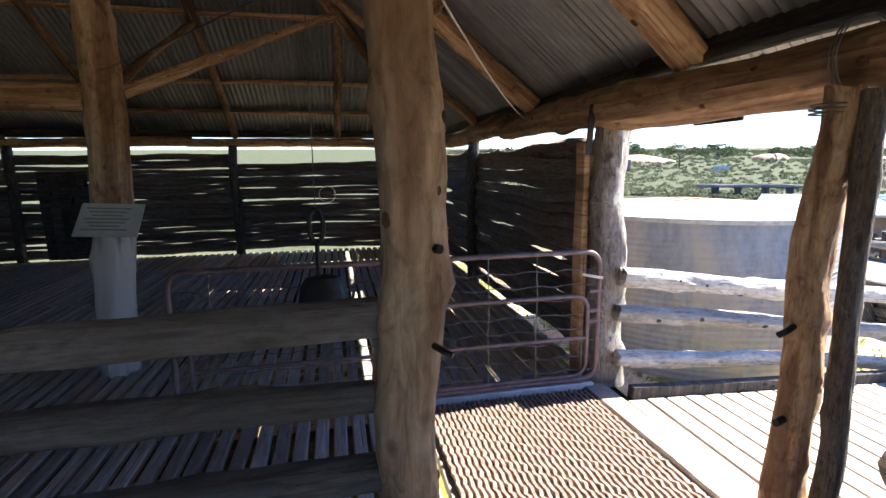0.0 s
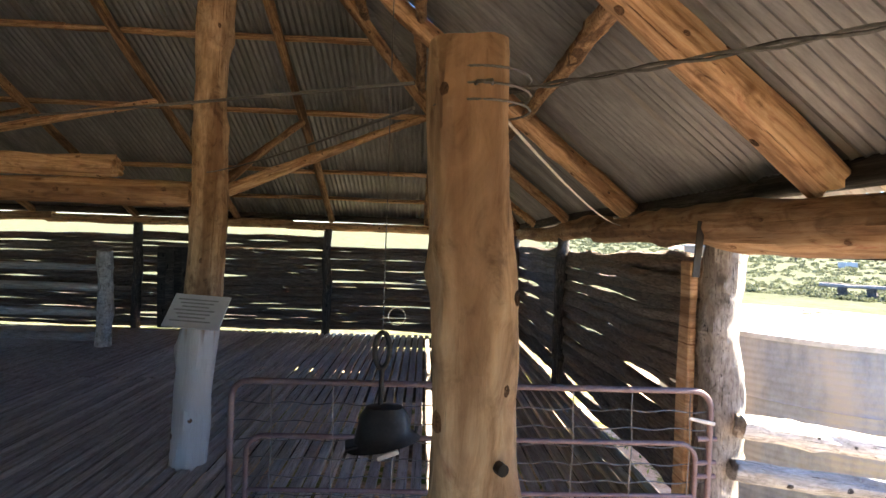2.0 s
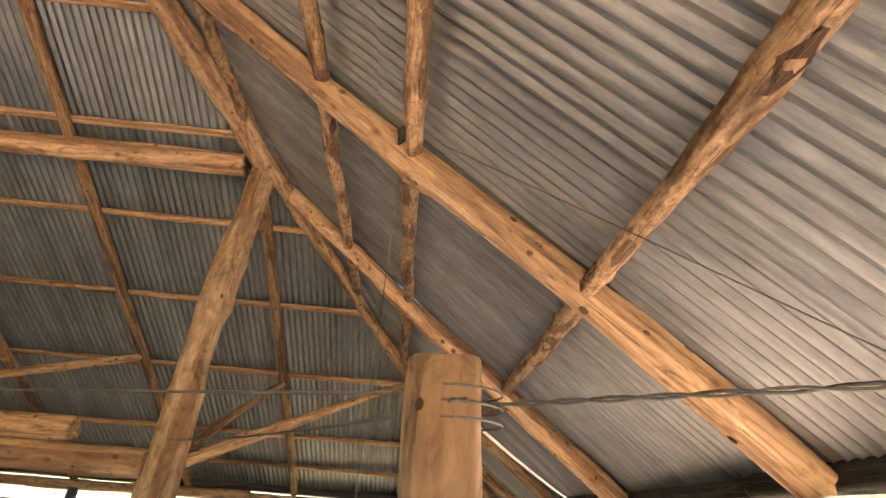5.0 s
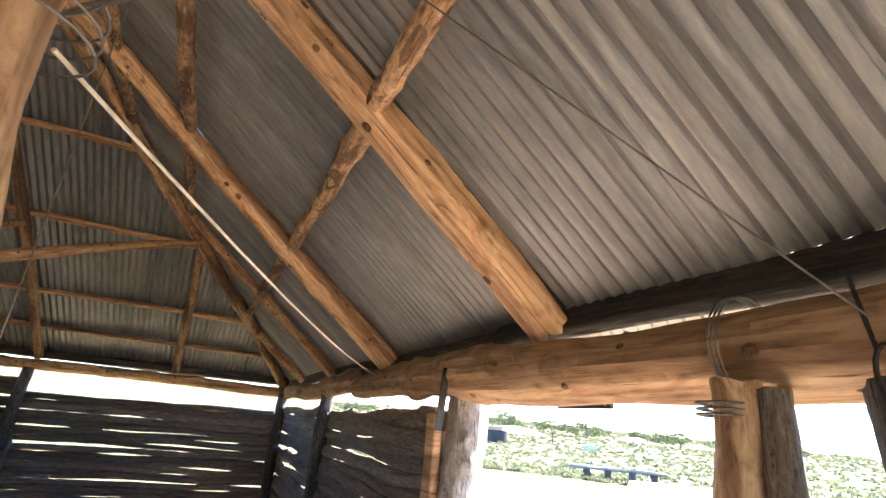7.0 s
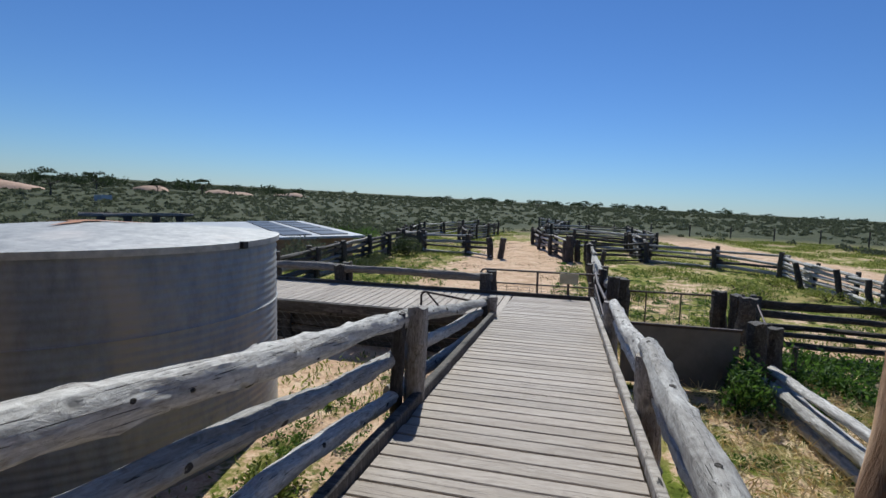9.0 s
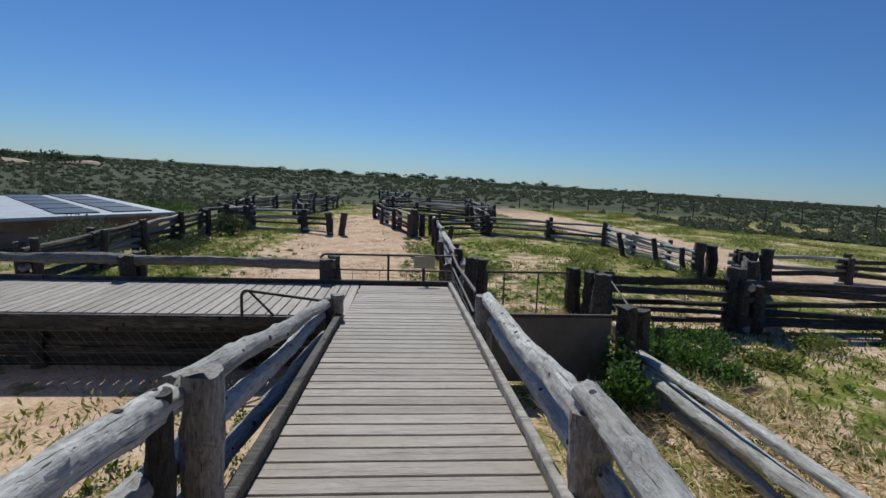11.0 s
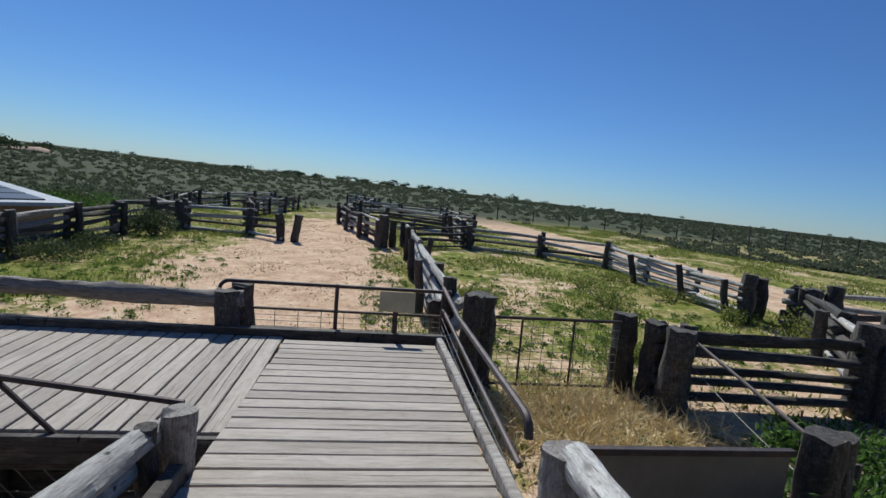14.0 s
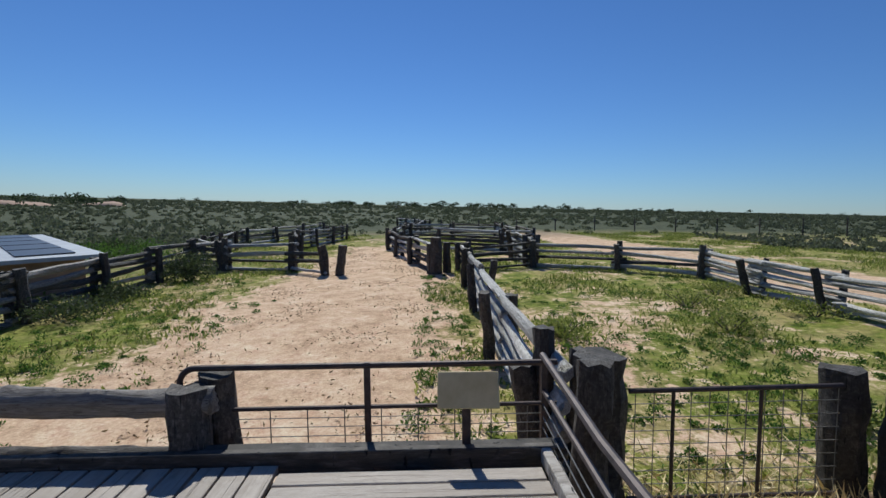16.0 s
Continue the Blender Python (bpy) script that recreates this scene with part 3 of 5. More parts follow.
    return mesh_of(bm, mat)


KNOTS = [knot_mesh(s, KNOT) for s in range(4)]
GREY_KNOTS = [knot_mesh(s + 9, DARK) for s in range(4)]
KRNG, BRNG = random.Random(91), random.Random(17)


def knots(ob, n, kind="fine", size=(0.013, 0.026), shapes=KNOTS):
    """Branch scars scattered over a pole, each seated on its surface."""
    sides, rows = GRID[kind]
    size_x, length = ob.matrix_basis.to_scale().x, ob.matrix_basis.to_scale().z
    for i in range(n):
        row = min(rows - 2, max(2, round((i + KRNG.uniform(0.15, 0.85)) / n * rows)))
        k = KRNG.randrange(sides)
        co = ob.data.vertices[row * sides + k].co
        s = KRNG.uniform(*size)
        knot = new("knot", shapes[KRNG.randrange(4)])
        knot.parent = ob
        knot.matrix_basis = Matrix.Translation(co) @ Matrix.Rotation(2 * math.pi * k / sides, 4, "Z") @ Matrix.Diagonal((s * 0.55 / size_x, s / size_x, s * 1.25 / length, 1))
    return ob


# eave beams
lone("eave_beam", (EAST - 0.02, -0.9, 1.95), (EAST - 0.02, 5.3, 1.99), 0.142, HONEY, "thick knotty eave log over the open doorway", "beam", seed=2, twist=1.0)
lone("eave_beam", (EAST - 0.02, 5.2, 2.02), (EAST, 10.15, 2.04), 0.115, HONEY, "knotty eave log resting on the wall posts", "beam", seed=3)
lone("eave_beam", (EAST - 0.02, SOUTH_EAVE, 1.97), (EAST - 0.02, -0.8, 1.99), 0.14, HONEY, "knotty eave log resting on the wall posts", "beam", seed=4)
x = EAST + 0.1
while x > WEST:
    lone("eave_beam", (x, NORTH, 2.05), (max(x - 4.6, WEST), NORTH, 2.05), 0.085, HONEY, "slim eave log along the slab wall", "beam", "straight")
    x -= 4.5
lone("eave_beam", (WEST, SOUTH_EAVE, 2.05), (EAST, SOUTH_EAVE, 2.05), 0.1, HONEY, "slim eave log along the slab wall", "beam", "straight")

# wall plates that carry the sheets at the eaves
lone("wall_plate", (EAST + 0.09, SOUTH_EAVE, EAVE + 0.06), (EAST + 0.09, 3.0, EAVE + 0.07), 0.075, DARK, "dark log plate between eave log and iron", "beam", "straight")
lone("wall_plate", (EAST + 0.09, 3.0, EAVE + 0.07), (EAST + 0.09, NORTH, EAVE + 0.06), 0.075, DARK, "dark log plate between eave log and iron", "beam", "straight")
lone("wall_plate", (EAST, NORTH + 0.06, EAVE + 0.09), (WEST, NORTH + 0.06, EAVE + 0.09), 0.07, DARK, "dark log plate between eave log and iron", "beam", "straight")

# hip rafters, common rafters, purlins
hub = Vector((-1.75, 4.38, 4.97))


def down(p, d):
    return (p[0], p[1], p[2] + d)


lone("hip_rafter", (EAST - 0.05, NORTH - 0.05, 2.14), (hub.x + 0.02, hub.y, hub.z + 0.02), 0.085, BARKY, "reddish hip rafter running up from the corner", "rafter", "straight", seed=1)
lone("hip_rafter", (hub.x + 0.1, hub.y + 0.1, hub.z - 0.14), (APEX.x, APEX.y, APEX.z + 0.06), 0.13, HONEY, "thick upper hip rafter over the inner post", "rafter", seed=5)
lone("hip_rafter", (EAST, SOUTH_EAVE, 2.14), (APEX.x, APEX.y, APEX.z + 0.05), 0.09, HONEY, "hip rafter of the shed's far corner", "rafter", "straight")
for y, r, top in ((4.66, 0.088, hub.x + 0.12), (2.48, 0.102, APEX.x + 0.1), (0.3, 0.1, APEX.x + 0.15), (-1.8, 0.09, -1.7)):
    lone("rafter", (EAST - 0.02, y, east_z(EAST) + 0.02), (top, y + (0.0 if y > 3 else 0.03), east_z(top) + 0.03), r, HONEY, "stout honey-coloured rafter with dark knots", "rafter", "fine", "rafters of the end slope", seed=int(abs(y) * 2) % 8)
for y in (6.7, 8.6):
    top = APEX.x + (y - APEX.y) * HIP_NE.x / HIP_NE.y + 0.1
    lone("rafter", (EAST, y, EAVE + 0.04), (top, y, east_z(top) + 0.04), 0.06, HONEY, "short jack rafter beside the hip", "rafter", "straight", "rafters of the end slope")
xs = [-0.05, -1.88, -3.73, -5.63, -7.54, -9.4, -11.3, -13.2]
for i, x in enumerate(xs):
    top = max(RIDGE_Y, APEX.y + (x - APEX.x) * HIP_NE.y / HIP_NE.x) if x > APEX.x else RIDGE_Y
    lone("rafter", (x, NORTH, EAVE + 0.05), (x + 0.04, top, north_z(top) + 0.05), 0.062, BARKY, "slim round rafter carrying the long roof slope", "rafter", "straight", "rafters of the long slope", seed=i % 8)
    lone("rafter", (x, SOUTH_EAVE, EAVE + 0.05), (x, 2 * RIDGE_Y - top, north_z(top) + 0.05), 0.065, HONEY, "slim round rafter carrying the long roof slope", "rafter", "straight", "rafters of the long slope")
lone("ridge_beam", (APEX.x + 0.05, RIDGE_Y, APEX.z + 0.06), (WEST, RIDGE_Y, APEX.z + 0.06), 0.09, HONEY, "long ridge log under the roof peak", "beam", "straight")

for x in (0.76, -0.2, -0.82, -1.9):
    run = (EAST - x) * HIP_NE.y / HIP_NE.x
    y0, y1 = SOUTH_EAVE + run, NORTH - run
    cut = [y0] + [y for y in (-1.8, 0.3, 2.48, 4.66) if y0 < y < y1] + [y1]
    for a, c in zip(cut, cut[1:]):
        lone("purlin", (x, a + 0.02, east_z(x) + 0.03), (x, c - 0.02, east_z(x) + 0.03), 0.055, BARKY, "split purlin with dark bark streaks", "purlin", "fine", "purlins", twist=RNG.uniform(0, 6))
for y in (9.4, 8.64, 7.35, 6.2, 5.15, 4.2, 3.2):
    hx = EAST - (NORTH - y) * HIP_NE.x / HIP_NE.y
    a = hx - 0.05
    while a > WEST:
        c = max(WEST, a - RNG.uniform(3.2, 4.2))
        lone("purlin", (a, y, north_z(y) + 0.125), (c, y, north_z(y) + 0.125), 0.038, HONEY, "thin purlin under the iron", "purlin", "straight", "purlins")
        a = c

def fitted(name, bm, mat, owner, label):
    """A part shaped in world space under a stretched pole."""
    bmesh.ops.transform(bm, matrix=owner.matrix_basis.inverted(), verts=bm.verts[:])
    ob = new(name, mesh_of(bm, mat))
    ob.parent = owner
    return tagged(ob, label)


# inner posts and braces
near_post = lone("post", (0.0, 1.27, -0.02), (0.015, 1.25, 2.2), 0.095, SMOOTH, "smooth honey-coloured post with knots and a bolt hole", "post", "fine", seed=6, twist=0.8)
lone("post", (-1.92, 4.32, -0.02), (hub.x - 0.05, hub.y, hub.z - 0.02), 0.142, RUBBED, "tall crooked post rubbed pale near the floor", "post", "fine", seed=1, twist=2.2)
fitted("bolt", tube(bmesh.new(), [(0.05, 1.22, 1.145), (0.078, 1.165, 1.14), (0.095, 1.145, 1.135)], [0.009, 0.009, 0.007], 10), BLACK, near_post, "black iron bolt end")
fitted("bolt_hole", tube(bmesh.new(), [(0.03, 1.25, 1.4), (0.07, 1.165, 1.4)], 0.012, 10), BLACK, near_post, "dark bolt hole")
fitted("staple", tube(bmesh.new(), [(-0.015, 1.2, 2.1), (-0.005, 1.145, 2.105), (0.02, 1.145, 2.108), (0.03, 1.2, 2.1)], 0.004, 6), WIRE, near_post, "bright wire staple")
lone("tie_beam", (-1.95, 4.35, 4.93), (-7.5, 4.4, 4.93), 0.11, HONEY, "reddish tie log under the long slope", "beam", "straight", seed=2)
lone("tie_beam", (-1.95, 4.3, 2.14), (-7.8, 4.3, 2.14), 0.1, HONEY, "heavy horizontal tie log between the posts", "beam", "fine", seed=3)
lone("tie_beam", (-2.5, 4.25, 2.33), (-6.6, 4.2, 2.36), 0.085, HONEY, "split log laid along the tie beam", "beam", "fine", seed=4)
lone("post", (-5.75, 4.32, -0.02), (-5.7, 4.38, 4.9), 0.13, HONEY, "tall crooked inner post", "post", "fine", seed=7)
lone("brace", (-1.82, 4.4, 2.2), (-1.86, 7.35, north_z(7.35)), 0.045, HONEY, "slender pole brace from post to rafter", "brace", "straight")
lone("brace", (-1.78, 4.4, 2.16), (-0.02, 7.1, north_z(7.1)), 0.05, HONEY, "slender pole brace from post to rafter", "brace", "straight")
lone("brace", (-5.7, 4.4, 2.2), (-5.6, 7.35, north_z(7.35)), 0.045, HONEY, "slender pole brace from post to rafter", "brace", "straight")
lone("brace", (-5.65, 4.4, 2.16), (-3.75, 7.1, north_z(7.1)), 0.05, HONEY, "slender pole brace from post to rafter", "brace", "straight")
# second bay to the south, behind the walker
lone("post", (-1.95, -1.2, -0.02), (-1.9, -1.2, 4.0), 0.14, HONEY, "tall crooked inner post", "post", "fine", seed=2)
lone("post", (-5.9, -1.2, -0.02), (-5.9, -1.2, 4.0), 0.14, HONEY, "tall crooked inner post", "post", "fine", seed=3)

# door posts
dp = thing("door_post", (1.68, 3.16, 0), "weathered split doorway post with strap and packing board", "post")
pole("post_log", (1.72, 3.17, -0.02), (1.75, 3.27, 1.9), 0.14, SAWN, dp, "fine", seed=5, ry=0.12, twist=0.3)
part("packing_board", box(0.05, 0.14, 1.75, 0.01, 6, 0.012, 3), HONEY, dp, "honey-coloured packing board", Matrix.Translation((1.6, 3.36, 0.88)))
part("strap", box(0.045, 0.012, 0.34, 0.003), BLACK, dp, "black iron strap", pose(1.565, 3.2, 1.83, 0, 4, 0))
rp = thing("door_post", (1.58, 1.52, 0), "reddish split doorway post with bolt and wire tie", "post")
pole("post_log", (1.59, 1.515, -0.02), (1.6, 1.51, 1.86), 0.074, HONEY, rp, "fine", seed=6, twist=2.1)
pole("side_slab", (1.63, 1.4, -0.02), (1.64, 1.395, 1.84), 0.042, SLAB, rp, "straight", seed=1, ry=0.045, twist=0)
bm = bmesh.new()
for i in range(3):
    tube(bm, arc((1.6, 1.511, 1.8 - i * 0.015), 0.073, 0, 6.28, (1, 0, 0), (0, 1, 0), 16), 0.004, 6)
part("wire_tie", bm, WIRE, rp, "twisted wire tie")
bm = bmesh.new()
tube(bm, [(1.52, 1.5, 0.98), (1.46, 1.48, 0.97), (1.45, 1.5, 0.95)], 0.012)
part("bolt", bm, BLACK, rp, "rusty iron bolt")
part("bolt", tube(bmesh.new(), [(1.52, 1.5, 0.6), (1.46, 1.48, 0.6)], 0.015), BLACK, rp, "rusty iron bolt")

# ---- slab walls -----------------------------------------------------------
def slab_wall(name, a, c, tops, posts, label, out, half=(0.036, 0.062), depth=0.042, gap=0.014, lap=0.81):
    """Round and split slabs stacked between posts, crooked enough to let daylight through; one height for each bay."""
    a, c = Vector(a), Vector(c)
    d = (c - a).normalized()
    w = thing(name, (0, 0, 0), label, "slab wall", kind="structure")
    for p in posts:
        q = a + d * p - out * 0.6
        pole("wall_post", (q.x, q.y, -0.3), (q.x, q.y, 2.0), 0.085, DARK, w, "straight", label="dark wall post")
    stops = [0] + [p for p in posts if 0.3 < p < (c - a).length - 0.3] + [(c - a).length]
    for i, (s0, s1) in enumerate(zip(stops, stops[1:])):
        top = tops[min(i, len(tops) - 1)]
        z = 0.02
        while z < top - 0.03:
            h = RNG.uniform(*half)
            p0 = a + d * (s0 - 0.04) + out * RNG.uniform(0.0, 0.3)
            p1 = a + d * (s1 + 0.04) + out * RNG.uniform(0.0, 0.3)
            j = RNG.uniform(-0.014, 0.014)
            pole("slab", (p0.x, p0.y, z + h - j), (p1.x, p1.y, z + h + j), h, SLAB, w, "slab", ry=depth * RNG.uniform(0.8, 1.15), twist=math.pi / 2)
            z += 2 * h * lap + RNG.uniform(-0.6, 1.0) * gap
    return w


slab_wall("wall_north", (EAST, NORTH, 0), (WEST, NORTH, 0), (1.68, 1.8, 1.72, 1.8, 1.8), (0.05, 3.7, 7.3, 10.9, 14.5), "dark split-slab wall with daylight showing through the gaps", Vector((0, 1, 0)) * 0.1)
slab_wall("wall_east", (EAST + 0.05, 3.42, 0), (EAST + 0.05, NORTH, 0), (1.68, 1.74), (3.35,), "grey-brown split-slab wall with sagging slabs", Vector((1, 0, 0)) * 0.1, (0.055, 0.085), 0.06, 0.004, 0.72)
slab_wall("wall_east_2", (EAST + 0.05, 1.26, 0), (EAST + 0.05, -0.9, 0), (0.9,), (0.1, 2.1), "dark split-slab wall beside the doorway", Vector((1, 0, 0)) * 0.1)
# Unseen sides: the next two walls are kept low to let daylight in.
slab_wall("wall_east_3", (EAST + 0.05, -0.9, 0), (EAST + 0.05, SOUTH_EAVE, 0), (0.6,), (2.2, 4.4), "low dark slab wall under an open side", Vector((1, 0, 0)) * 0.1)
slab_wall("wall_south", (EAST, SOUTH_EAVE, 0), (WEST, SOUTH_EAVE, 0), (1.1,), (4, 8, 12), "dark slab wall under an open eave", Vector((0, -1, 0)) * 0.1)
slab_wall("wall_west", (WEST, SOUTH_EAVE, 0), (WEST, NORTH, 0), (1.9,), (4, 8, 12), "dark split-slab wall", Vector((-1, 0, 0)) * 0.1)
# plank shutter over the low slabs beside the doorway
sh = thing("plank_shutter", (EAST + 0.02, 0.5, 0.9), "dark upright plank shutter above the slabs beside the doorway", "shutter")
for i in range(7):
    part("plank", box(0.03, 0.27, 0.62, 0.006, 3, 0.005, i), DARK, sh, "", pose(EAST + 0.02 + 0.004 * (i % 2), 1.1 - i * 0.28, 1.48 + 0.01 * (i % 3), 0, 0, 0))
for z in (0.98, 1.13):
    part("cross_board", box(0.035, 2.0, 0.13, 0.006, 6, 0.006, z * 10), SAWN, sh, "grey cross board", Matrix.Translation((EAST - 0.02, 0.26, z)))
# unseen slabs added to close the space under the floor against sunlight
skirt = thing("sun_stop_skirt", (0, 0, 0), "dark slabs added between floor and ground to stop sunlight", "slab wall", kind="structure")
for k in range(5):
    z = GROUND + 0.11 + k * 0.235
    for p0, p1 in (((EAST + 0.08, SOUTH_EAVE, z), (EAST + 0.08, 2.0, z)), ((EAST + 0.08, 1.9, z), (EAST + 0.08, NORTH, z)), ((EAST, NORTH + 0.08, z), (-7, NORTH + 0.08, z)), ((-6.9, NORTH + 0.08, z), (WEST, NORTH + 0.08, z))):
        if k == 4 and p0[1] > NORTH:
            continue
        pole("slab", p0, p1, 0.12, DARK, skirt, "slab", ry=0.04, twist=math.pi / 2)
# gable-free hip: the west end is closed with iron above the slabs
bm = bmesh.new()
vs = [bm.verts.new(p) for p in ((WEST, SOUTH_EAVE, 1.9), (WEST, NORTH, 1.9), (WEST, NORTH, 2.2), (WEST, RIDGE_Y, APEX.z + 0.2), (WEST, SOUTH_EAVE, 2.2))]
bm.faces.new(vs)
g = bmesh.ops.extrude_face_region(bm, geom=bm.faces[:])
bmesh.ops.translate(bm, verts=[v for v in g["geom"] if isinstance(v, bmesh.types.BMVert)], vec=(-0.02, 0, 0))
tagged(part("wall_gable", bm, ROOF), "grey iron gable end", "wall", kind="structure")

dl = thing("dark_door", (-4.75, NORTH - 0.12, 0), "dark plank door leaning on the slab wall", "door")
for i in range(5):
    part("plank", box(0.15, 0.03, 1.55, 0.006, 3, 0.006, i), DARK, dl, "", pose(-5.05 + i * 0.155, NORTH - 0.13, 0.79, 2, 0, 0))

# ---- batten floor ----------------------------------------------------------
floor = thing("floor", (0, 0, 0), "worn grey batten floor with open gaps", "floor", kind="structure")
PITCH, SLAT_W = 0.112, 0.08
slat_sizes = {}


def slat(x, y0, y1, bm=None):
    L = round(y1 - y0, 3)
    z = -0.025 + RNG.uniform(-0.004, 0.002)
    if bm is not None:
        # the walkway in front of the pens is close-boarded
        w = PITCH - 0.003 if (y0 == -2.0 and x > -2) else SLAT_W
        add_box(bm, (x, (y0 + y1) / 2, z), (w, L - (0.002 if w > SLAT_W else 0.02), 0.045))
        return
    k = (L, RNG.randrange(3))
    if k not in slat_sizes:
        b = box(SLAT_W, 0.045, L - 0.02, 0.008, 5, 0.004, k[1])
        slat_sizes[k] = mesh_of(b, SLAT)
    part("floor_slat", slat_sizes[k], None, floor, "", pose(x + RNG.uniform(-0.005, 0.005), (y0 + y1) / 2, z, 90, 0, RNG.uniform(-0.15, 0.15)))


rest = bmesh.new()
x = 1.7
while x > WEST:
    for y0, y1 in ((-5.2, -2.0), (-2.0, 1.2), (1.2, 3.1), (3.1, 6.6), (6.6, 9.95)):
        if y0 == 1.2 and x > 0.36:
            continue
        slat(x, y0, y1, None if (x > -4.6 and y0 in (1.2, 3.1, 6.6)) else rest)
    x -= PITCH
tagged(part("floor_battens", rest, SLAT, floor, smooth=False), kind="stuff")
for y in (-3.6, -1.0, 1.15, 3.08, 4.9, 6.6, 8.3, 9.9):
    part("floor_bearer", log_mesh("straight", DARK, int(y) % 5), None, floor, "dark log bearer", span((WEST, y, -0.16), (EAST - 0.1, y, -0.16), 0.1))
for x in (1.5, -1.9, -5.7, -9.4, -13.2):
    for y in (-3.6, 1.15, 4.9, 9.9):
        pole("floor_pile", (x, y, GROUND - 0.1), (x, y, -0.2), 0.13, DARK, floor, "post", label="dark log pile")
# solid landing inside the doorway
landing = mesh_of(box(0.104, 0.035, 1.2, 0.004, 3, 0.003, 1), SAWN)
for i in range(17):
    part("landing_board", landing, None, floor, "", pose(1.005, 1.27 + i * 0.11, -0.02, 90, 0, 90))
# hidden boards added under the close-boarded walkway and the landing, closing gaps to sun
part("bearing_board", box(2.3, 2.1, 0.03, 0.004, 2, 0.0, 1), DARK, floor, "hidden dark underlay board added to close the floor gaps", Matrix.Translation((0.5, 0.16, -0.07)))
part("bearing_board", box(1.26, 1.95, 0.03, 0.004, 2, 0.0, 2), DARK, floor, "hidden dark underlay board added to close the floor gaps", Matrix.Translation((0.99, 2.19, -0.07)))

# ---- doorway mat, sill, gate inside ---------------------------------------
mat_thing = thing("door_mat", (0.95, 2.35, 0), "brown ribbed cocoa and rubber mat with sand in it", "mat")
for i in range(34):
    bm = bmesh.new()
    xx = 0.37 + i * 0.034
    pts = [(xx + 0.006 * math.sin(k * 2.2 + i), 1.32 + k * 0.035, 0.018 + 0.006 * math.sin(k * 3.1 + i * 1.7)) for k in range(50)]
    tube(bm, pts, 0.0135, 5)
    part("mat_cord", bm, MATC, mat_thing)
part("mat_backing", box(1.15, 1.73, 0.008, 0), MATC, mat_thing, "", Matrix.Translation((0.94, 2.18, 0.004)))
tagged(part("door_sill", box(1.36, 0.05, 0.05, 0.006), SILL, None, "", Matrix.Translation((0.92, 3.1, 0.02))), "pale metal sill strip under the pen gate", "sill")
tagged(part("threshold", box(0.17, 1.66, 0.045, 0.01, 6, 0.006, 4), BOARD, None, "", pose(1.63, 2.28, 0.0, 0, 0, 1.5)), "bleached timber threshold of the doorway", "threshold")


def round_frame(x0, x1, z0, z1, y, r):
    c = [arc((x0 + r, y, z0 + r), r, math.pi, 1.5 * math.pi, (1, 0, 0), (0, 0, 1)), arc((x1 - r, y, z0 + r), r, 1.5 * math.pi, 2 * math.pi, (1, 0, 0), (0, 0, 1)),
         arc((x1 - r, y, z1 - r), r, 0, 0.5 * math.pi, (1, 0, 0), (0, 0, 1)), arc((x0 + r, y, z1 - r), r, 0.5 * math.pi, math.pi, (1, 0, 0), (0, 0, 1))]
    pts = [p for q in c for p in q]
    return pts + [pts[0], pts[1]]


gate = thing("pen_gate", (0.25, 3.1, 0), "oxide-red pipe pen gate with wavy wire mesh", "gate")
outer = part("outer_frame", tube(bmesh.new(), round_frame(-1.15, 1.62, 0.07, 1.0, 3.1, 0.1), 0.018, 10, False), GATEP, gate)
part("inner_frame", tube(bmesh.new(), round_frame(-1.06, 1.54, 0.1, 0.69, 3.1, 0.1), 0.015, 10, False), GATEP, gate)
part("rail", tube(bmesh.new(), [(-1.05, 3.1, 0.38), (1.54, 3.1, 0.38)], 0.014), GATEP, gate)
for i in range(8):
    xx = -0.92 + i * 0.345
    part("mesh_wire", tube(bmesh.new(), [(xx + 0.004 * math.sin(k), 3.1 - 0.008, 0.08 + 0.9 * k / 12) for k in range(13)], 0.004, 5), WIRE, gate)
for i in range(8):
    z = 0.14 + i * 0.105
    part("mesh_wire", tube(bmesh.new(), [(-1.14 + k * 0.046, 3.1 + 0.006, z + 0.007 * math.sin(k * 1.05 + i)) for k in range(61)], 0.0035, 5), WIRE, gate)
for z in (0.72, 0.58, 0.5):
    part("hinge_clamp", tube(bmesh.new(), [(1.545, 3.1, z), (1.66, 3.1, z)], 0.016), GATEP, outer)
part("tie_strap", box(0.16, 0.012, 0.02, 0.003), ROPE, outer, "pale tie strap", pose(1.56, 3.08, 0.83, 0, 12, 0))

# rails of the catching pen beside the near post
pen = thing("pen_rails", (-2, 1.3, 0), "dark smooth log rails of the catching pen", "railing")
pole("rail", (0.02, 1.3, 1.19), (-4.6, 1.3, 1.2), 0.054, PENWOOD, pen, "fine", seed=1)
pole("rail", (0.02, 1.3, 0.965), (-4.6, 1.32, 0.96), 0.05, PENWOOD, pen, "fine", seed=2)
pole("rail", (0.02, 1.3, 0.73), (-4.6, 1.3, 0.7), 0.054, PENWOOD, pen, "fine", seed=4)
pole("rail", (0.02, 1.3, 0.35), (-4.6, 1.3, 0.35), 0.06, SLAB, pen, "fine", seed=3)
pole("rail_post", (-4.6, 1.3, -0.05), (-4.6, 1.3, 1.4), 0.09, SLAB, pen, "fine", seed=3)
inner = thing("inner_pen_fence", (-6, 8.3, 0), "grey split-rail fence of an inner sheep pen", "fence")
pole("fence_post", (-5.1, 8.3, -0.05), (-5.1, 8.3, 1.5), 0.12, GREY, inner, "post", seed=1)
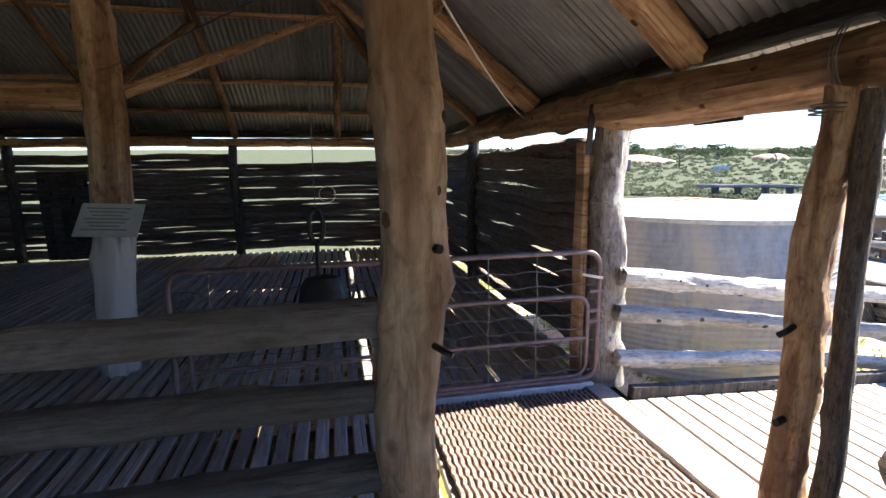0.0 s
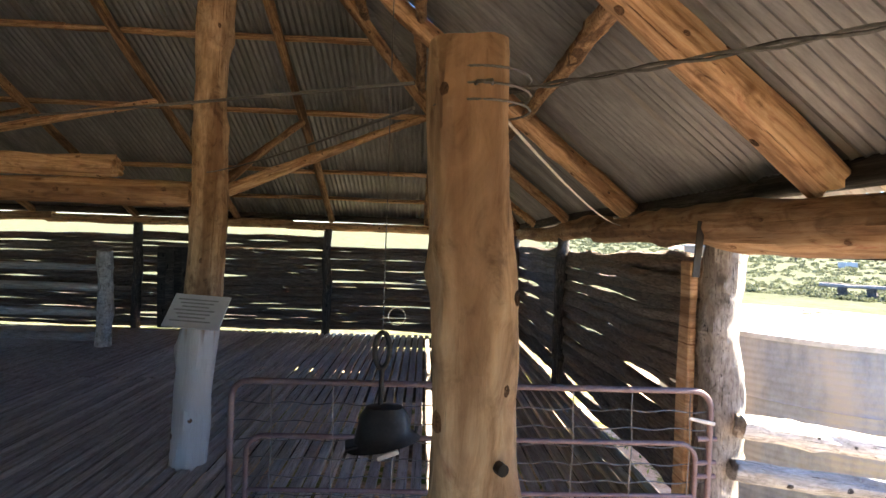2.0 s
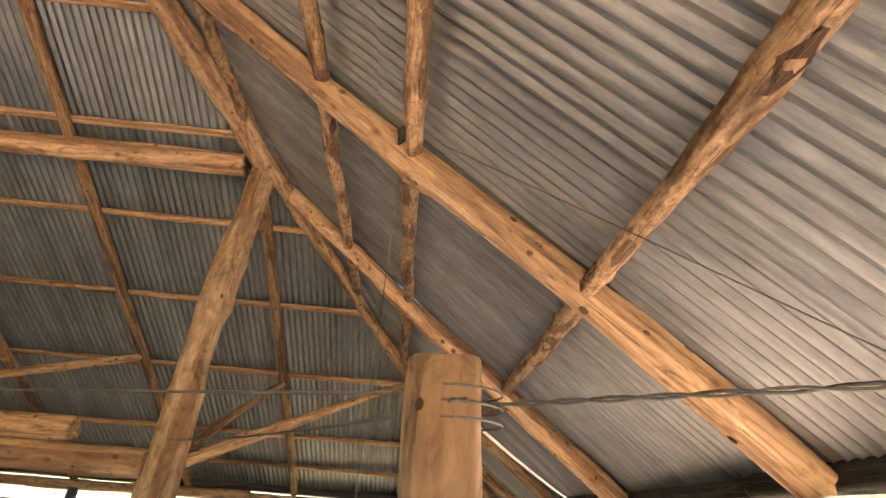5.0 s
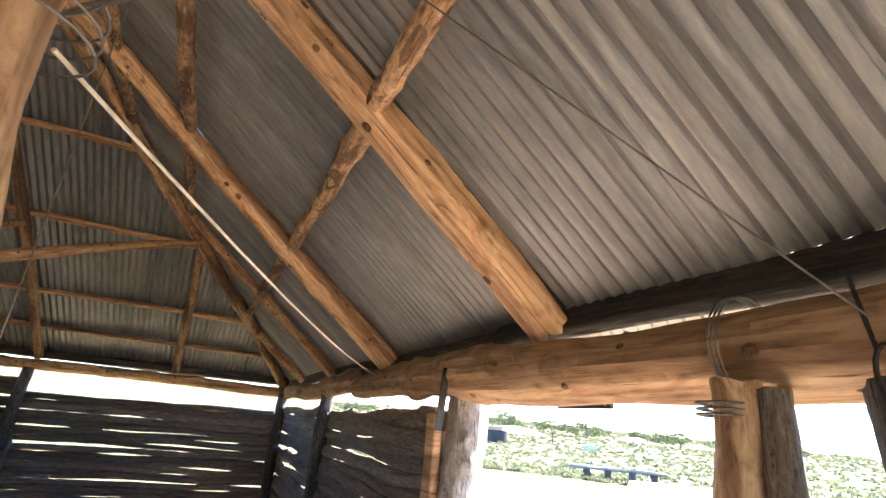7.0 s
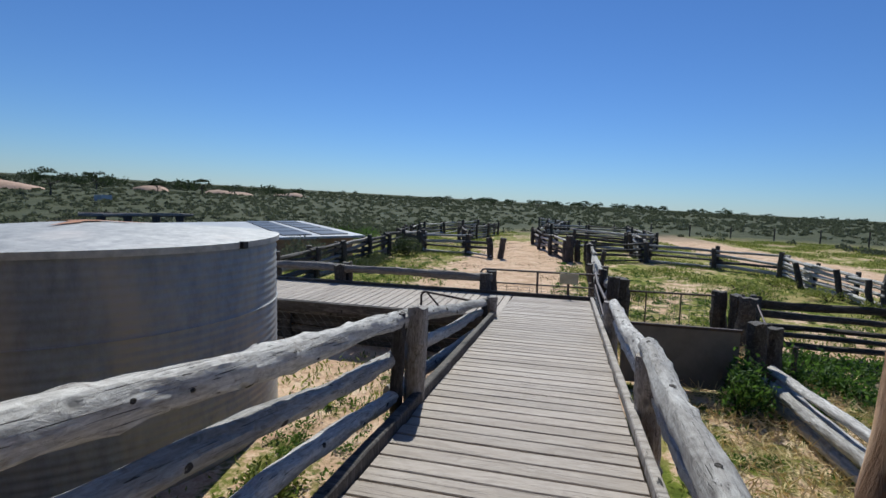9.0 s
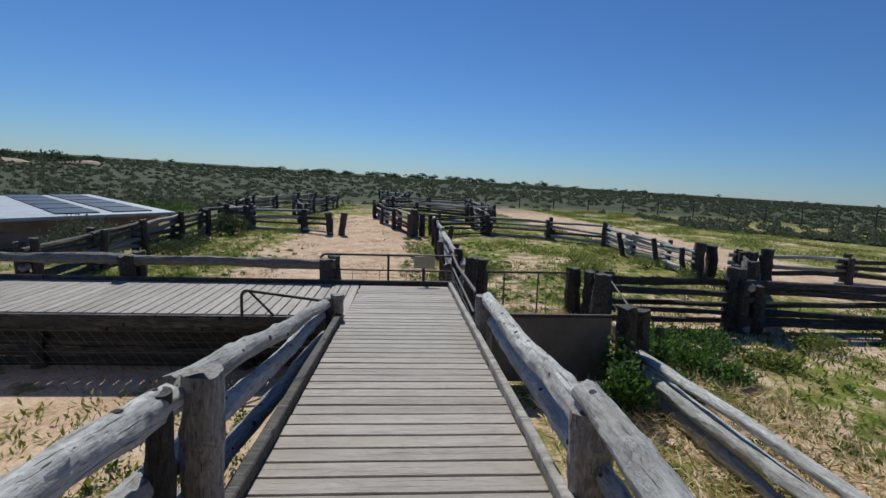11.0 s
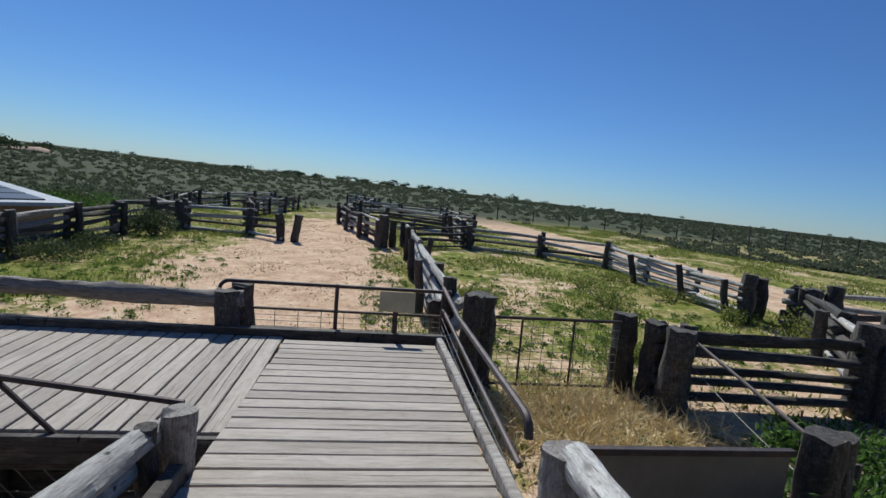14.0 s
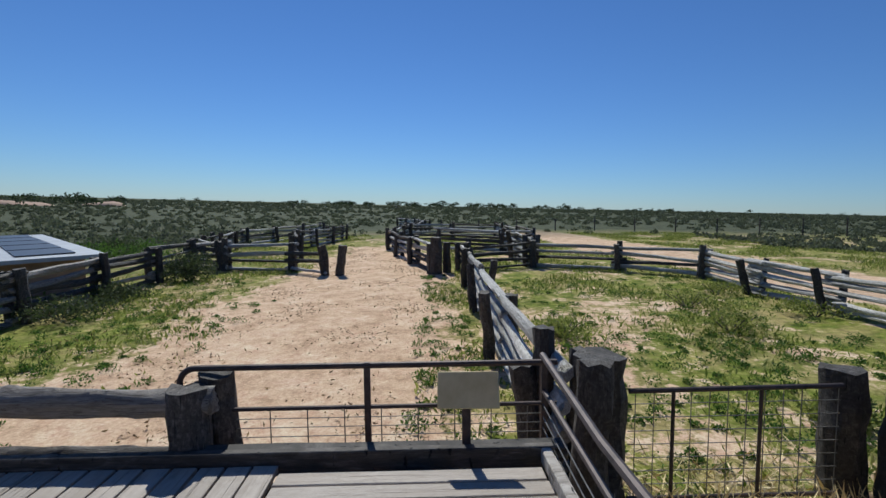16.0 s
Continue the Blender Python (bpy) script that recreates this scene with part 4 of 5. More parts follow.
for z in (0.15, 0.52, 0.9, 1.22):
    pole("rail", (-5.0, 8.3, z), (-11, 8.2, z + 0.06), 0.07, GREY, inner, "straight", ry=0.04)

# ---- hanging weigher -------------------------------------------------------
HX, HY, HZ, HS = -0.27, 2.6, 0.86, 0.7


def hung(x, y, z):
    return (HX + x * HS, HY + y * HS, HZ + z * HS)


hang = thing("hanging_scale", (HX, HY, HZ), "black iron scale with looped handle hanging on a wire", "scale")
bm = bmesh.new()
rings = []
for r, z in ((0.02, 0.27), (0.1, 0.25), (0.135, 0.19), (0.145, 0.1), (0.17, 0.03), (0.2, 0.0)):
    rings.append([bm.verts.new(hung(r * 1.25 * math.cos(a) + 0.03, r * 0.8 * math.sin(a), z + (0.05 * math.cos(a) if z < 0.05 else 0))) for a in (2 * math.pi * k / 18 for k in range(18))])
for a, c in zip(rings, rings[1:]):
    for k in range(18):
        bm.faces.new((a[k], c[k], c[(k + 1) % 18], a[(k + 1) % 18]))
bm.faces.new(rings[0])
bm.faces.new(rings[-1][::-1])
part("housing", bm, BLACK, hang)
part("handle_stem", tube(bmesh.new(), [hung(0, 0, 0.22), hung(0, 0, 0.52)], 0.012, 10), BLACK, hang)
part("handle_loop", tube(bmesh.new(), [hung(0.05 * math.sin(a), 0, 0.63 - 0.12 * math.cos(a)) for a in (2 * math.pi * k / 20 for k in range(22))], 0.013, 8, False), BLACK, hang)
part("tray", box(0.25, 0.1, 0.015, 0.005), BLACK, hang, "", pose(*hung(-0.05, 0, 0.02), 0, -8, 10))
part("side_lever", tube(bmesh.new(), [hung(0.17, 0, 0.02), hung(0.24, 0, 0.06), hung(0.25, 0, 0.12)], 0.008), BLACK, hang)
part("pale_tag", box(0.1, 0.015, 0.022, 0.003), ROPE, hang, "pale wooden tag", pose(*hung(0.07, -0.16, -0.01), 0, -20, 0))
part("hang_wire", tube(bmesh.new(), [hung(0, 0, 0.74), hung(0, 0, 1.6), (HX, HY, east_z(HX) + 0.1)], 0.003, 6), WIRE, hang, "thin hanging wire")
part("wire_coil", tube(bmesh.new(), arc(hung(0.09, 0, 0.86), 0.04, 0, 12.5, (1, 0, 0), (0, 0.1, 1), 40), 0.003, 5), ROPE, hang, "pale coiled wire")

# ---- reading board on the tall post ---------------------------------------
sign = thing("reading_board", (-1.78, 4.1, 1.24), "tilted grey interpretive board fixed to the tall post", "sign")
face = part("board", box(0.42, 0.3, 0.012, 0.003), PLATE, sign, "", pose(-1.79, 4.08, 1.23, 48, 3, 0))
part("bracket", box(0.04, 0.2, 0.03, 0.004), BLACK, sign, "", pose(-1.8, 4.18, 1.2, 0, 0, 0))
for i in range(7):
    part("text_line", box(0.3 - 0.05 * (i % 3), 0.012, 0.001, 0), PRINT, face, "", pose(-1.79, 4.08, 1.23, 48, 3, 0) @ Matrix.Translation((-0.02, 0.1 - i * 0.032, 0.0075)))

# ---- rope and wires in the roof -------------------------------------------
def sag(a, c, drop, n=16):
    a, c = Vector(a), Vector(c)
    return [a.lerp(c, i / n) - Vector((0, 0, drop * 4 * (i / n) * (1 - i / n))) for i in range(n + 1)]


tagged(part("rope", tube(bmesh.new(), sag((0.05, 1.3, 2.1), (1.6, 4.5, 2.02), 0.05), 0.0038, 6), ROPE), "pale rope slung from post to eave log", "rope")
bm = bmesh.new()
for ph in (0, math.pi):
    tube(bm, [p + Vector((0, 0.004 * math.cos(i * 1.1 + ph), 0.004 * math.sin(i * 1.1 + ph))) for i, p in enumerate(sag((0.05, 1.26, 2.12), (1.72, -0.45, 2.02), 0.0, 80))], 0.003, 5)
tagged(part("tie_wire", bm, WIRE), "twisted fencing wire from post to eave log", "wire")
bm = bmesh.new()
for i in range(3):
    tube(bm, arc((0.012, 1.25, 2.08 + 0.03 * i), 0.098, 0, 6.4, (1, 0, 0), (0, 1, 0.04), 20), 0.0025, 5)
tagged(part("wire_wrap", bm, WIRE), "wire wrapped round the post head", "wire")
tagged(part("tie_wire", tube(bmesh.new(), sag((-0.12, 1.25, 2.13), (-5.6, 4.2, 2.45), 0.03), 0.004, 5), WIRE), "thin slack wire across the shed", "wire")
tagged(part("tie_wire", tube(bmesh.new(), sag((-0.12, 1.25, 2.08), (-1.8, 4.2, 2.3), 0.02), 0.004, 5), WIRE), "thin slack wire across the shed", "wire")
tagged(part("line_wire", tube(bmesh.new(), sag((-0.05, 2.0, 3.45), (1.6, 1.15, 1.98), 0.0), 0.003, 5), WIRE), "thin wire running down to the eave log", "wire")
bm = bmesh.new()
for i in range(3):
    tube(bm, arc((EAST - 0.03, 1.5 + 0.014 * i, 1.965), 0.15, 0, 6.3, (1, 0, 0), (0, 0, 1), 24), 0.003, 5)
tagged(part("wire_lashing", bm, WIRE), "wire lashing round the eave log", "wire")
hook = thing("wire_hook", (1.58, 1.16, 1.95), "looped black wire hook hanging from the eave log", "hook")
part("loop", tube(bmesh.new(), [(1.59 + 0.0 * k, 1.13 + 0.025 * math.sin(k * 0.42), 1.86 - 0.06 * math.cos(k * 0.42)) for k in range(16)], 0.006, 6), BLACK, hook)
part("shank", tube(bmesh.new(), [(1.6, 1.15, 1.91), (1.6, 1.18, 2.1)], 0.005, 6), BLACK, hook)
hinge = thing("strap_hinge", (1.82, 2.33, 1.822), "long black strap hinge hanging under the eave log", "hinge")
part("strap", box(0.02, 0.34, 0.035, 0.004), BLACK, hinge, "", pose(1.82, 2.33, 1.822))
part("bracket", box(0.1, 0.035, 0.012, 0.003), KNOT, hinge, "rust-brown bracket", pose(1.78, 2.15, 1.842, 0, -12, 0))
for y in (2.19, 2.47):
    part("bolt", tube(bmesh.new(), [(1.805, y, 1.822), (1.835, y, 1.822)], 0.008, 8), WIRE, hinge, "pale bolt head")
tagged(part("iron_plate", box(0.02, 0.12, 0.12, 0.01), BLACK, None, "", pose(-0.24, 2.25, 3.72, 0, 40, 0)), "rusty iron plate fixed to the purlin", "plate")

# ---- ramp -------------------------------------------------------------------
ramp_thing = thing("ramp", (0, 0, 0), "boarded ramp of sun-bleached planks with timber kerbs", "ramp", kind="structure")
board_w = 0.15
wide = RAMP_Y1 - RAMP_Y0
shapes = [mesh_of(box(0.136, 0.04, wide - 0.02, 0.005, 4, 0.002, s), BOARD) for s in range(4)]
x = RAMP_X0 + 0.02
slope = math.degrees(math.atan(0.054))
while x < DECK_X1 - 0.02:
    flat = x > 10.9
    part("deck_board", shapes[RNG.randrange(4)], None, ramp_thing, "", pose(x, (RAMP_Y0 + RAMP_Y1) / 2 + RNG.uniform(-0.006, 0.006), ramp_z(x) - 0.0175 + RNG.uniform(-0.0015, 0.0015), 90, 0, 0) @ Matrix.Rotation(radians(-slope), 4, "Z") @ Matrix.Rotation(RNG.uniform(-0.001, 0.001), 4, "X"))
    x += board_w


def ramp_line(name, y, z, h, w, x0, x1, mat, label):
    p0, p1 = Vector((x0, y, ramp_z(x0) + z)), Vector((x1, y, ramp_z(x1) + z))
    L = (p1 - p0).length
    return part(name, box(w, h, L, 0.008, 10, 0.006, y), mat, ramp_thing, label, Matrix.Translation((p0 + p1) / 2) @ (p1 - p0).to_track_quat("Z", "Y").to_matrix().to_4x4())


ramp_line("kerb", RAMP_Y1 + 0.03, 0.03, 0.11, 0.07, RAMP_X0, DECK_X0 - 0.7, DARK, "dark timber kerb")
ramp_line("kerb", RAMP_Y0 - 0.03, 0.02, 0.09, 0.06, RAMP_X0, DECK_X1, SAWN, "grey timber kerb")
ramp_line("stringer", RAMP_Y1 - 0.15, -0.16, 0.2, 0.07, RAMP_X0, DECK_X1, DARK, "dark ramp bearer")
ramp_line("stringer", RAMP_Y0 + 0.15, -0.16, 0.2, 0.07, RAMP_X0, DECK_X1, DARK, "dark ramp bearer")
ramp_line("stringer", 2.09, -0.11, 0.1, 0.26, RAMP_X0 - 0.05, DECK_X1, DARK, "dark middle ramp bearer")
for x in (2.2, 4.6, 7.0, 9.2, 10.8):
    for y in (RAMP_Y0 + 0.15, RAMP_Y1 - 0.15):
        pole("pile", (x, y, GROUND - 0.1), (x, y, ramp_z(x) - 0.15), 0.09, DARK, ramp_thing, "post", label="dark ramp pile")

# side deck that runs off to the north
deck = thing("side_deck", (0, 0, 0), "boarded side walkway of bleached planks", "deck", kind="structure")
shapes2 = [mesh_of(box(0.136, 0.04, DECK_X1 - DECK_X0 - 0.02, 0.005, 4, 0.003, s), BOARD) for s in range(3)]
y = RAMP_Y1 + 0.09
while y < 15.5:
    part("deck_board", shapes2[RNG.randrange(3)], None, deck, "", pose((DECK_X0 + DECK_X1) / 2, y, DECK_Z - 0.0175, 90, 0, 90))
    y += board_w
for x in (DECK_X0 + 0.04, DECK_X1 - 0.06):
    part("bearer", box(0.07, 12.6, 0.2, 0.01), DARK, deck, "dark deck bearer", Matrix.Translation((x, 9.2, DECK_Z - 0.14)))
for y in (4.2, 6.8, 9.4, 12.0, 14.6):
    for x in (DECK_X0 + 0.1, DECK_X1 - 0.1):
        pole("pile", (x, y, GROUND - 0.1), (x, y, DECK_Z - 0.22), 0.09, DARK, deck, "post", label="dark deck pile")
part("edge_board", box(0.05, 12.6, 0.16, 0.006), DARK, deck, "", Matrix.Translation((DECK_X0 - 0.03, 9.2, DECK_Z - 0.09)))
part("edge_board", box(0.06, 14.2, 0.14, 0.006), DARK, deck, "", Matrix.Translation((DECK_X1 + 0.03, 8.4, DECK_Z + 0.0)))
net = bmesh.new()
for i in range(75):
    tube(net, [(DECK_X0 + 0.02, 3.3 + i * 0.15, GROUND), (DECK_X0 + 0.02, 3.3 + i * 0.15 + 0.45, DECK_Z - 0.2)], 0.004, 4, False)
for k in range(4):
    tube(net, [(DECK_X0 + 0.02, 3.2, GROUND + 0.1 + k * 0.14), (DECK_X0 + 0.02, 14.5, GROUND + 0.1 + k * 0.14)], 0.003, 4, False)
tagged(part("wire_netting", net, WIRE), "sagging wire netting under the side walkway", "netting")
# Added dark slabs: they stand in for the deep shade under the walkway.
back = thing("shade_slabs", (DECK_X0 + 0.2, 8, GROUND), "dark slabs added for the shade under the walkway", "skirting")
for k in range(4):
    pole("slab", (DECK_X0 + 0.22, 2.9, GROUND + 0.06 + k * 0.14), (DECK_X0 + 0.22, 15, GROUND + 0.06 + k * 0.14), 0.085, DARK, back, "slab", ry=0.04, twist=math.pi / 2)

# ramp rails
left = thing("ramp_railing", (4.4, 2.97, 0), "silver-grey log railing along the ramp", "railing")
pole("rail", (1.76, 3.05, 0.81), (4.5, 3.02, 0.47), 0.07, GREY, left, "fine", seed=3, twist=0.4, label="thick silver-grey top log")
pole("rail", (4.62, 3.03, 0.45), (8.45, 3.02, -0.15), 0.066, GREY, left, "fine", seed=5)
for z0, z1, s in ((0.56, 0.17, 1), (0.24, -0.08, 4)):
    pole("rail", (1.75, 3.06, z0), (4.5, 3.05, z1), 0.062, GREY, left, "fine", seed=s)
    pole("rail", (4.5, 3.06, z1), (8.45, 3.06, z1 - 0.46), 0.06, GREY, left, "fine", seed=s + 1)
for x, top in ((4.52, 0.57), (8.42, -0.06)):
    pole("rail_post", (x + 0.06, 2.9, GROUND - 0.1), (x + 0.06, 2.9, top), 0.08, SAWN, left, "straight", seed=2, label="round grey railing post")
    pole("split_post", (x - 0.09, 3.0, GROUND - 0.1), (x - 0.09, 3.0, top - 0.02), 0.05, DARK, left, "straight", seed=4)
right = thing("ramp_railing", (5, 1.25, 0), "silver-grey log railing along the ramp", "railing")
pole("rail", (1.9, 1.31, 0.42), (4.85, 1.27, 0.33), 0.078, GREY, right, "fine", seed=6)
pole("rail", (4.75, 1.26, 0.26), (7.85, 1.24, 0.05), 0.075, GREY, right, "fine", seed=7)
pole("rail", (1.9, 1.2, 0.1), (4.85, 1.2, 0.02), 0.06, GREY, right, "fine", seed=2)
pole("rail", (4.75, 1.2, -0.02), (7.85, 1.2, -0.16), 0.06, GREY, right, "fine", seed=1)
for x, top in ((4.8, 0.3), (7.88, 0.09)):
    pole("rail_post", (x, 1.24, GROUND - 0.1), (x, 1.24, top), 0.1, SAWN, right, "straight", seed=1, label="round grey railing post")

for railing in (left, right):
    for ob in list(railing.children):
        if ob.name.startswith("rail") and not ob.name.startswith("rail_post"):
            knots(ob, 14, "fine", (0.008, 0.02), GREY_KNOTS)

# ---- tank ---------------------------------------------------------------
TX, TY, TR, TT = 5.42, 6.97, 1.98, 0.9
tank = thing("water_tank", (TX, TY, GROUND), "round galvanised corrugated water tank, stained and half shaded", "tank")
bm = bmesh.new()
nz, na = 112, 128
prev = None
for i in range(nz + 1):
    z = GROUND - 0.05 + (TT - GROUND) * i / nz
    rr = TR + 0.0045 * math.cos(2 * math.pi * i / 4)
    ring = [bm.verts.new((TX + rr * math.cos(2 * math.pi * k / na), TY + rr * math.sin(2 * math.pi * k / na), z)) for k in range(na)]
    if prev:
        for k in range(na):
            bm.faces.new((prev[k], prev[(k + 1) % na], ring[(k + 1) % na], ring[k]))
    prev = ring
shell = part("tank_wall", bm, TANKM, tank)
bm = bmesh.new()
prof = [(TR + 0.03, TT - 0.06), (TR + 0.035, TT), (TR * 0.6, TT + 0.07), (0.25, TT + 0.13), (0.0, TT + 0.14)]
rings = [[bm.verts.new((TX + r * math.cos(2 * math.pi * k / na), TY + r * math.sin(2 * math.pi * k / na), z + 0.012 * noise.noise(Vector((r * math.cos(k * 6.283 / na), r * math.sin(k * 6.283 / na), 3))))) for k in range(na)] for r, z in prof[:-1]]
top = bm.verts.new((TX, TY, prof[-1][1]))
for a, c in zip(rings, rings[1:]):
    for k in range(na):
        bm.faces.new((a[k], a[(k + 1) % na], c[(k + 1) % na], c[k]))
for k in range(na):
    bm.faces.new((rings[-1][k], rings[-1][(k + 1) % na], top))
part("lid", bm, TANKLID, tank, "pale low cone lid with rust marks")
part("lap_band", tube(bmesh.new(), [(TX + (TR + 0.004) * math.cos(k * math.pi / 48), TY + (TR + 0.004) * math.sin(k * math.pi / 48), 0.16) for k in range(97)], 0.009, 6, False), TANKM, shell, "raised lap between the steel courses")
RUST = plain("orange_rust", (0.3, 0.12, 0.06), (0.5, 0.27, 0.16), 9, 0.85)
bm = bmesh.new()
hubv = bm.verts.new((TX, TY, TT + 0.155))
star = []
for k in range(36):
    r = 0.16 + 0.55 * max(0.0, math.cos(k * math.pi / 36 * 2 * 3.5)) ** 3 * (0.7 + 0.3 * math.sin(k * 2.3))
    a = 2 * math.pi * k / 36
    star.append(bm.verts.new((TX + r * math.cos(a), TY + r * math.sin(a), TT + 0.157 - 0.062 * r)))
for k in range(36):
    bm.faces.new((hubv, star[k], star[(k + 1) % 36]))
part("rust_star", bm, RUST, tank, "orange rust spreading from the lid's centre")
part("rim_clip", box(0.08, 0.06, 0.07, 0.005), BLACK, shell, "", pose(TX - 0.05, TY - TR - 0.04, TT - 0.03))

# ---- end of the ramp: gates, posts, notice ---------------------------------
gb = thing("yard_gate", (11.3, 2.4, GROUND), "low dark pipe gate with square wire mesh", "gate")


part("gate_frame", tube(bmesh.new(), [(11.3, 3.58, -0.62)] + arc((11.3, 3.48, -0.13), 0.1, 0, math.pi / 2, (0, 1, 0), (0, 0, 1)) + [(11.3, 1.2, -0.03)], 0.02), PIPE, gb)
for z in (-0.3, -0.55):
    part("gate_rail", tube(bmesh.new(), [(11.3, 3.57, z), (11.3, 1.2, z)], 0.015), PIPE, gb)
for y in (2.41, 1.28):
    part("gate_upright", box(0.03, 0.04, 0.62, 0.004), PIPE, gb, "", Matrix.Translation((11.3, y, -0.32)))
for i in range(10):
    part("mesh_wire", tube(bmesh.new(), [(11.31, 3.5 - i * 0.235, -0.3), (11.31, 3.5 - i * 0.235, -0.62)], 0.004, 5), WIRE, gb)
for z in (-0.37, -0.43, -0.49):
    part("mesh_wire", tube(bmesh.new(), [(11.31, 3.55, z), (11.31, 1.25, z)], 0.003, 5), WIRE, gb)
nb = thing("notice_board", (11.05, 1.79, DECK_Z), "small blank tan notice on a dark stake", "sign")
part("stake", box(0.045, 0.05, 0.42, 0.004), PIPE, nb, "", Matrix.Translation((11.06, 1.8, -0.32)))
part("notice", box(0.36, 0.21, 0.012, 0.004), TANSIGN, nb, "", pose(11.03, 1.79, -0.1, 65, 0, -92))
tagged(part("end_sill", box(0.12, 2.3, 0.1, 0.012, 6, 0.01, 5), DARK, None, "", Matrix.Translation((11.06, 2.35, DECK_Z + 0.0))), "dark timber sill at the ramp's end", "sill")

rail = thing("deck_railing", (11.15, 6, DECK_Z), "low heavy grey log railing on the side walkway", "railing")
for y0, y1 in ((3.42, 6.75), (6.65, 9.9), (9.8, 13.0), (12.9, 15.5)):
    pole("rail", (11.2, y0 - 0.1, -0.19), (11.2, y1, -0.17), 0.085, SAWN, rail, "fine")
    pole("rail", (11.2, y0 - 0.1, -0.55), (11.2, y1, -0.55), 0.085, DARK, rail, "fine")
for y in (3.45, 6.7, 9.85, 12.95):
    pole("rail_post", (11.12, y, GROUND - 0.1), (11.12, y, -0.1), 0.13, DARK, rail, "post", label="squat dark railing post")
    pole("rail_post", (11.33, y - 0.1, GROUND - 0.1), (11.33, y - 0.1, -0.06), 0.12, DARK, rail, "post", label="squat dark railing post")

sg = thing("small_gate", (9.05, 3.7, DECK_Z), "small bent pipe gate leaning at the walkway edge", "gate")
part("gate_frame", tube(bmesh.new(), [(9.05, 4.2, -0.6), (9.05, 4.2, -0.25)] + arc((9.05, 4.12, -0.25), 0.08, 0, math.pi / 2, (0, 1, 0), (0, 0, 1)) + [(9.05, 3.1, -0.3)], 0.02), PIPE, sg)
part("diagonal", tube(bmesh.new(), [(9.05, 4.1, -0.18), (9.05, 3.7, -0.6)], 0.016), PIPE, sg)
part("gate_rail", tube(bmesh.new(), [(9.05, 4.2, -0.6), (9.05, 3.1, -0.6)], 0.016), PIPE, sg)

# pipe handrail on the south side of the ramp end
hr = thing("pipe_handrail", (9.5, 1.3, DECK_Z), "bare steel pipe handrail fixed to a timber post", "handrail")
part("top_pipe", tube(bmesh.new(), [(11.35, 1.28, 0.0), (10.2, 1.3, -0.02), (8.3, 1.31, 0.06)] + arc((8.25, 1.31, -0.02), 0.08, math.pi / 2, math.pi, (1, 0, 0), (0, 0, 1)), 0.022), PIPE, hr)
part("mid_pipe", tube(bmesh.new(), [(11.35, 1.28, -0.22), (8.25, 1.31, -0.2)], 0.018), PIPE, hr)
part("upright", tube(bmesh.new(), [(11.35, 1.28, DECK_Z - 0.1), (11.35, 1.28, 0.0)], 0.02), PIPE, hr)
for z in (-0.3, -0.38, -0.45):
    part("strand", tube(bmesh.new(), sag((11.35, 1.29, z), (8.3, 1.31, z), 0.02), 0.004, 5), WIRE, hr)

# ---- yards: split-log fences -----------------------------------------------
def fence(name, pts, label, rails=4, h=1.0, r=0.075, post_r=0.11, lean=0.08, mats=(GREY, DARK), step=2.9, twin=True):
    """Posts in pairs with split logs stacked between them."""
    base = Vector((*pts[0], GROUND))
    f = thing(name, base, label, "fence", "yard fences")
    nodes = []
    for a, c in zip(pts, pts[1:]):
        a, c = Vector(a), Vector(c)
        n = max(1, round((c - a).length / step))
        nodes += [a.lerp(c, i / n) for i in range(n)]
    nodes.append(Vector(pts[-1]))
    for i, p in enumerate(nodes):
        d = (nodes[min(i + 1, len(nodes) - 1)] - nodes[max(i - 1, 0)]).normalized()
        s = Vector((-d.y, d.x))
        for side in ((1, -1) if twin else (1,)):
            q = p + s * side * (post_r + 0.05)
            t = Vector((RNG.uniform(-lean, lean), RNG.uniform(-lean, lean)))
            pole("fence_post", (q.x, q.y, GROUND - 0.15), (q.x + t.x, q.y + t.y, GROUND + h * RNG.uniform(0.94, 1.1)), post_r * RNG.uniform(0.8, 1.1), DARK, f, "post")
    for a, c in zip(nodes, nodes[1:]):
        for k in range(rails):
            z = GROUND + 0.1 + k * (h - 0.12) / max(1, rails - 0.6) + RNG.uniform(-0.05, 0.05)
            d = (c - a).normalized() * 0.25
            j = RNG.uniform(-0.07, 0.07)
            pole("rail", (a.x - d.x, a.y - d.y, z - j), (c.x + d.x, c.y + d.y, z + j), r * RNG.uniform(0.75, 1.15), mats[RNG.random() < 0.45], f, "rail", ry=r * RNG.uniform(0.6, 1.0))
    return f


log_label = "weathered split-log yard fence with paired posts"
# Dark logs here: the shade on this fence's near side is in the colour.
fence("yard_fence", [(13.2, 9.7), (18.0, 10.0), (25.6, 10.2), (25.9, 9.2)], "heavy split-log yard fence with paired posts, its shaded side coloured dark", 5, 1.05, 0.085, mats=(DARK, SAWN))
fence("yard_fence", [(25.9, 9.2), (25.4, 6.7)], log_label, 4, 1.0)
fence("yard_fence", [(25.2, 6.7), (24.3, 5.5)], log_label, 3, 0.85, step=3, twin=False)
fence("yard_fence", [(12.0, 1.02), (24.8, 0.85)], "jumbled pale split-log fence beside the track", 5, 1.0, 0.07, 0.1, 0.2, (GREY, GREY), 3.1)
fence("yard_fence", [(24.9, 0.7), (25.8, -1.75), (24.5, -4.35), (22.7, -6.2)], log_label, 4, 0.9)
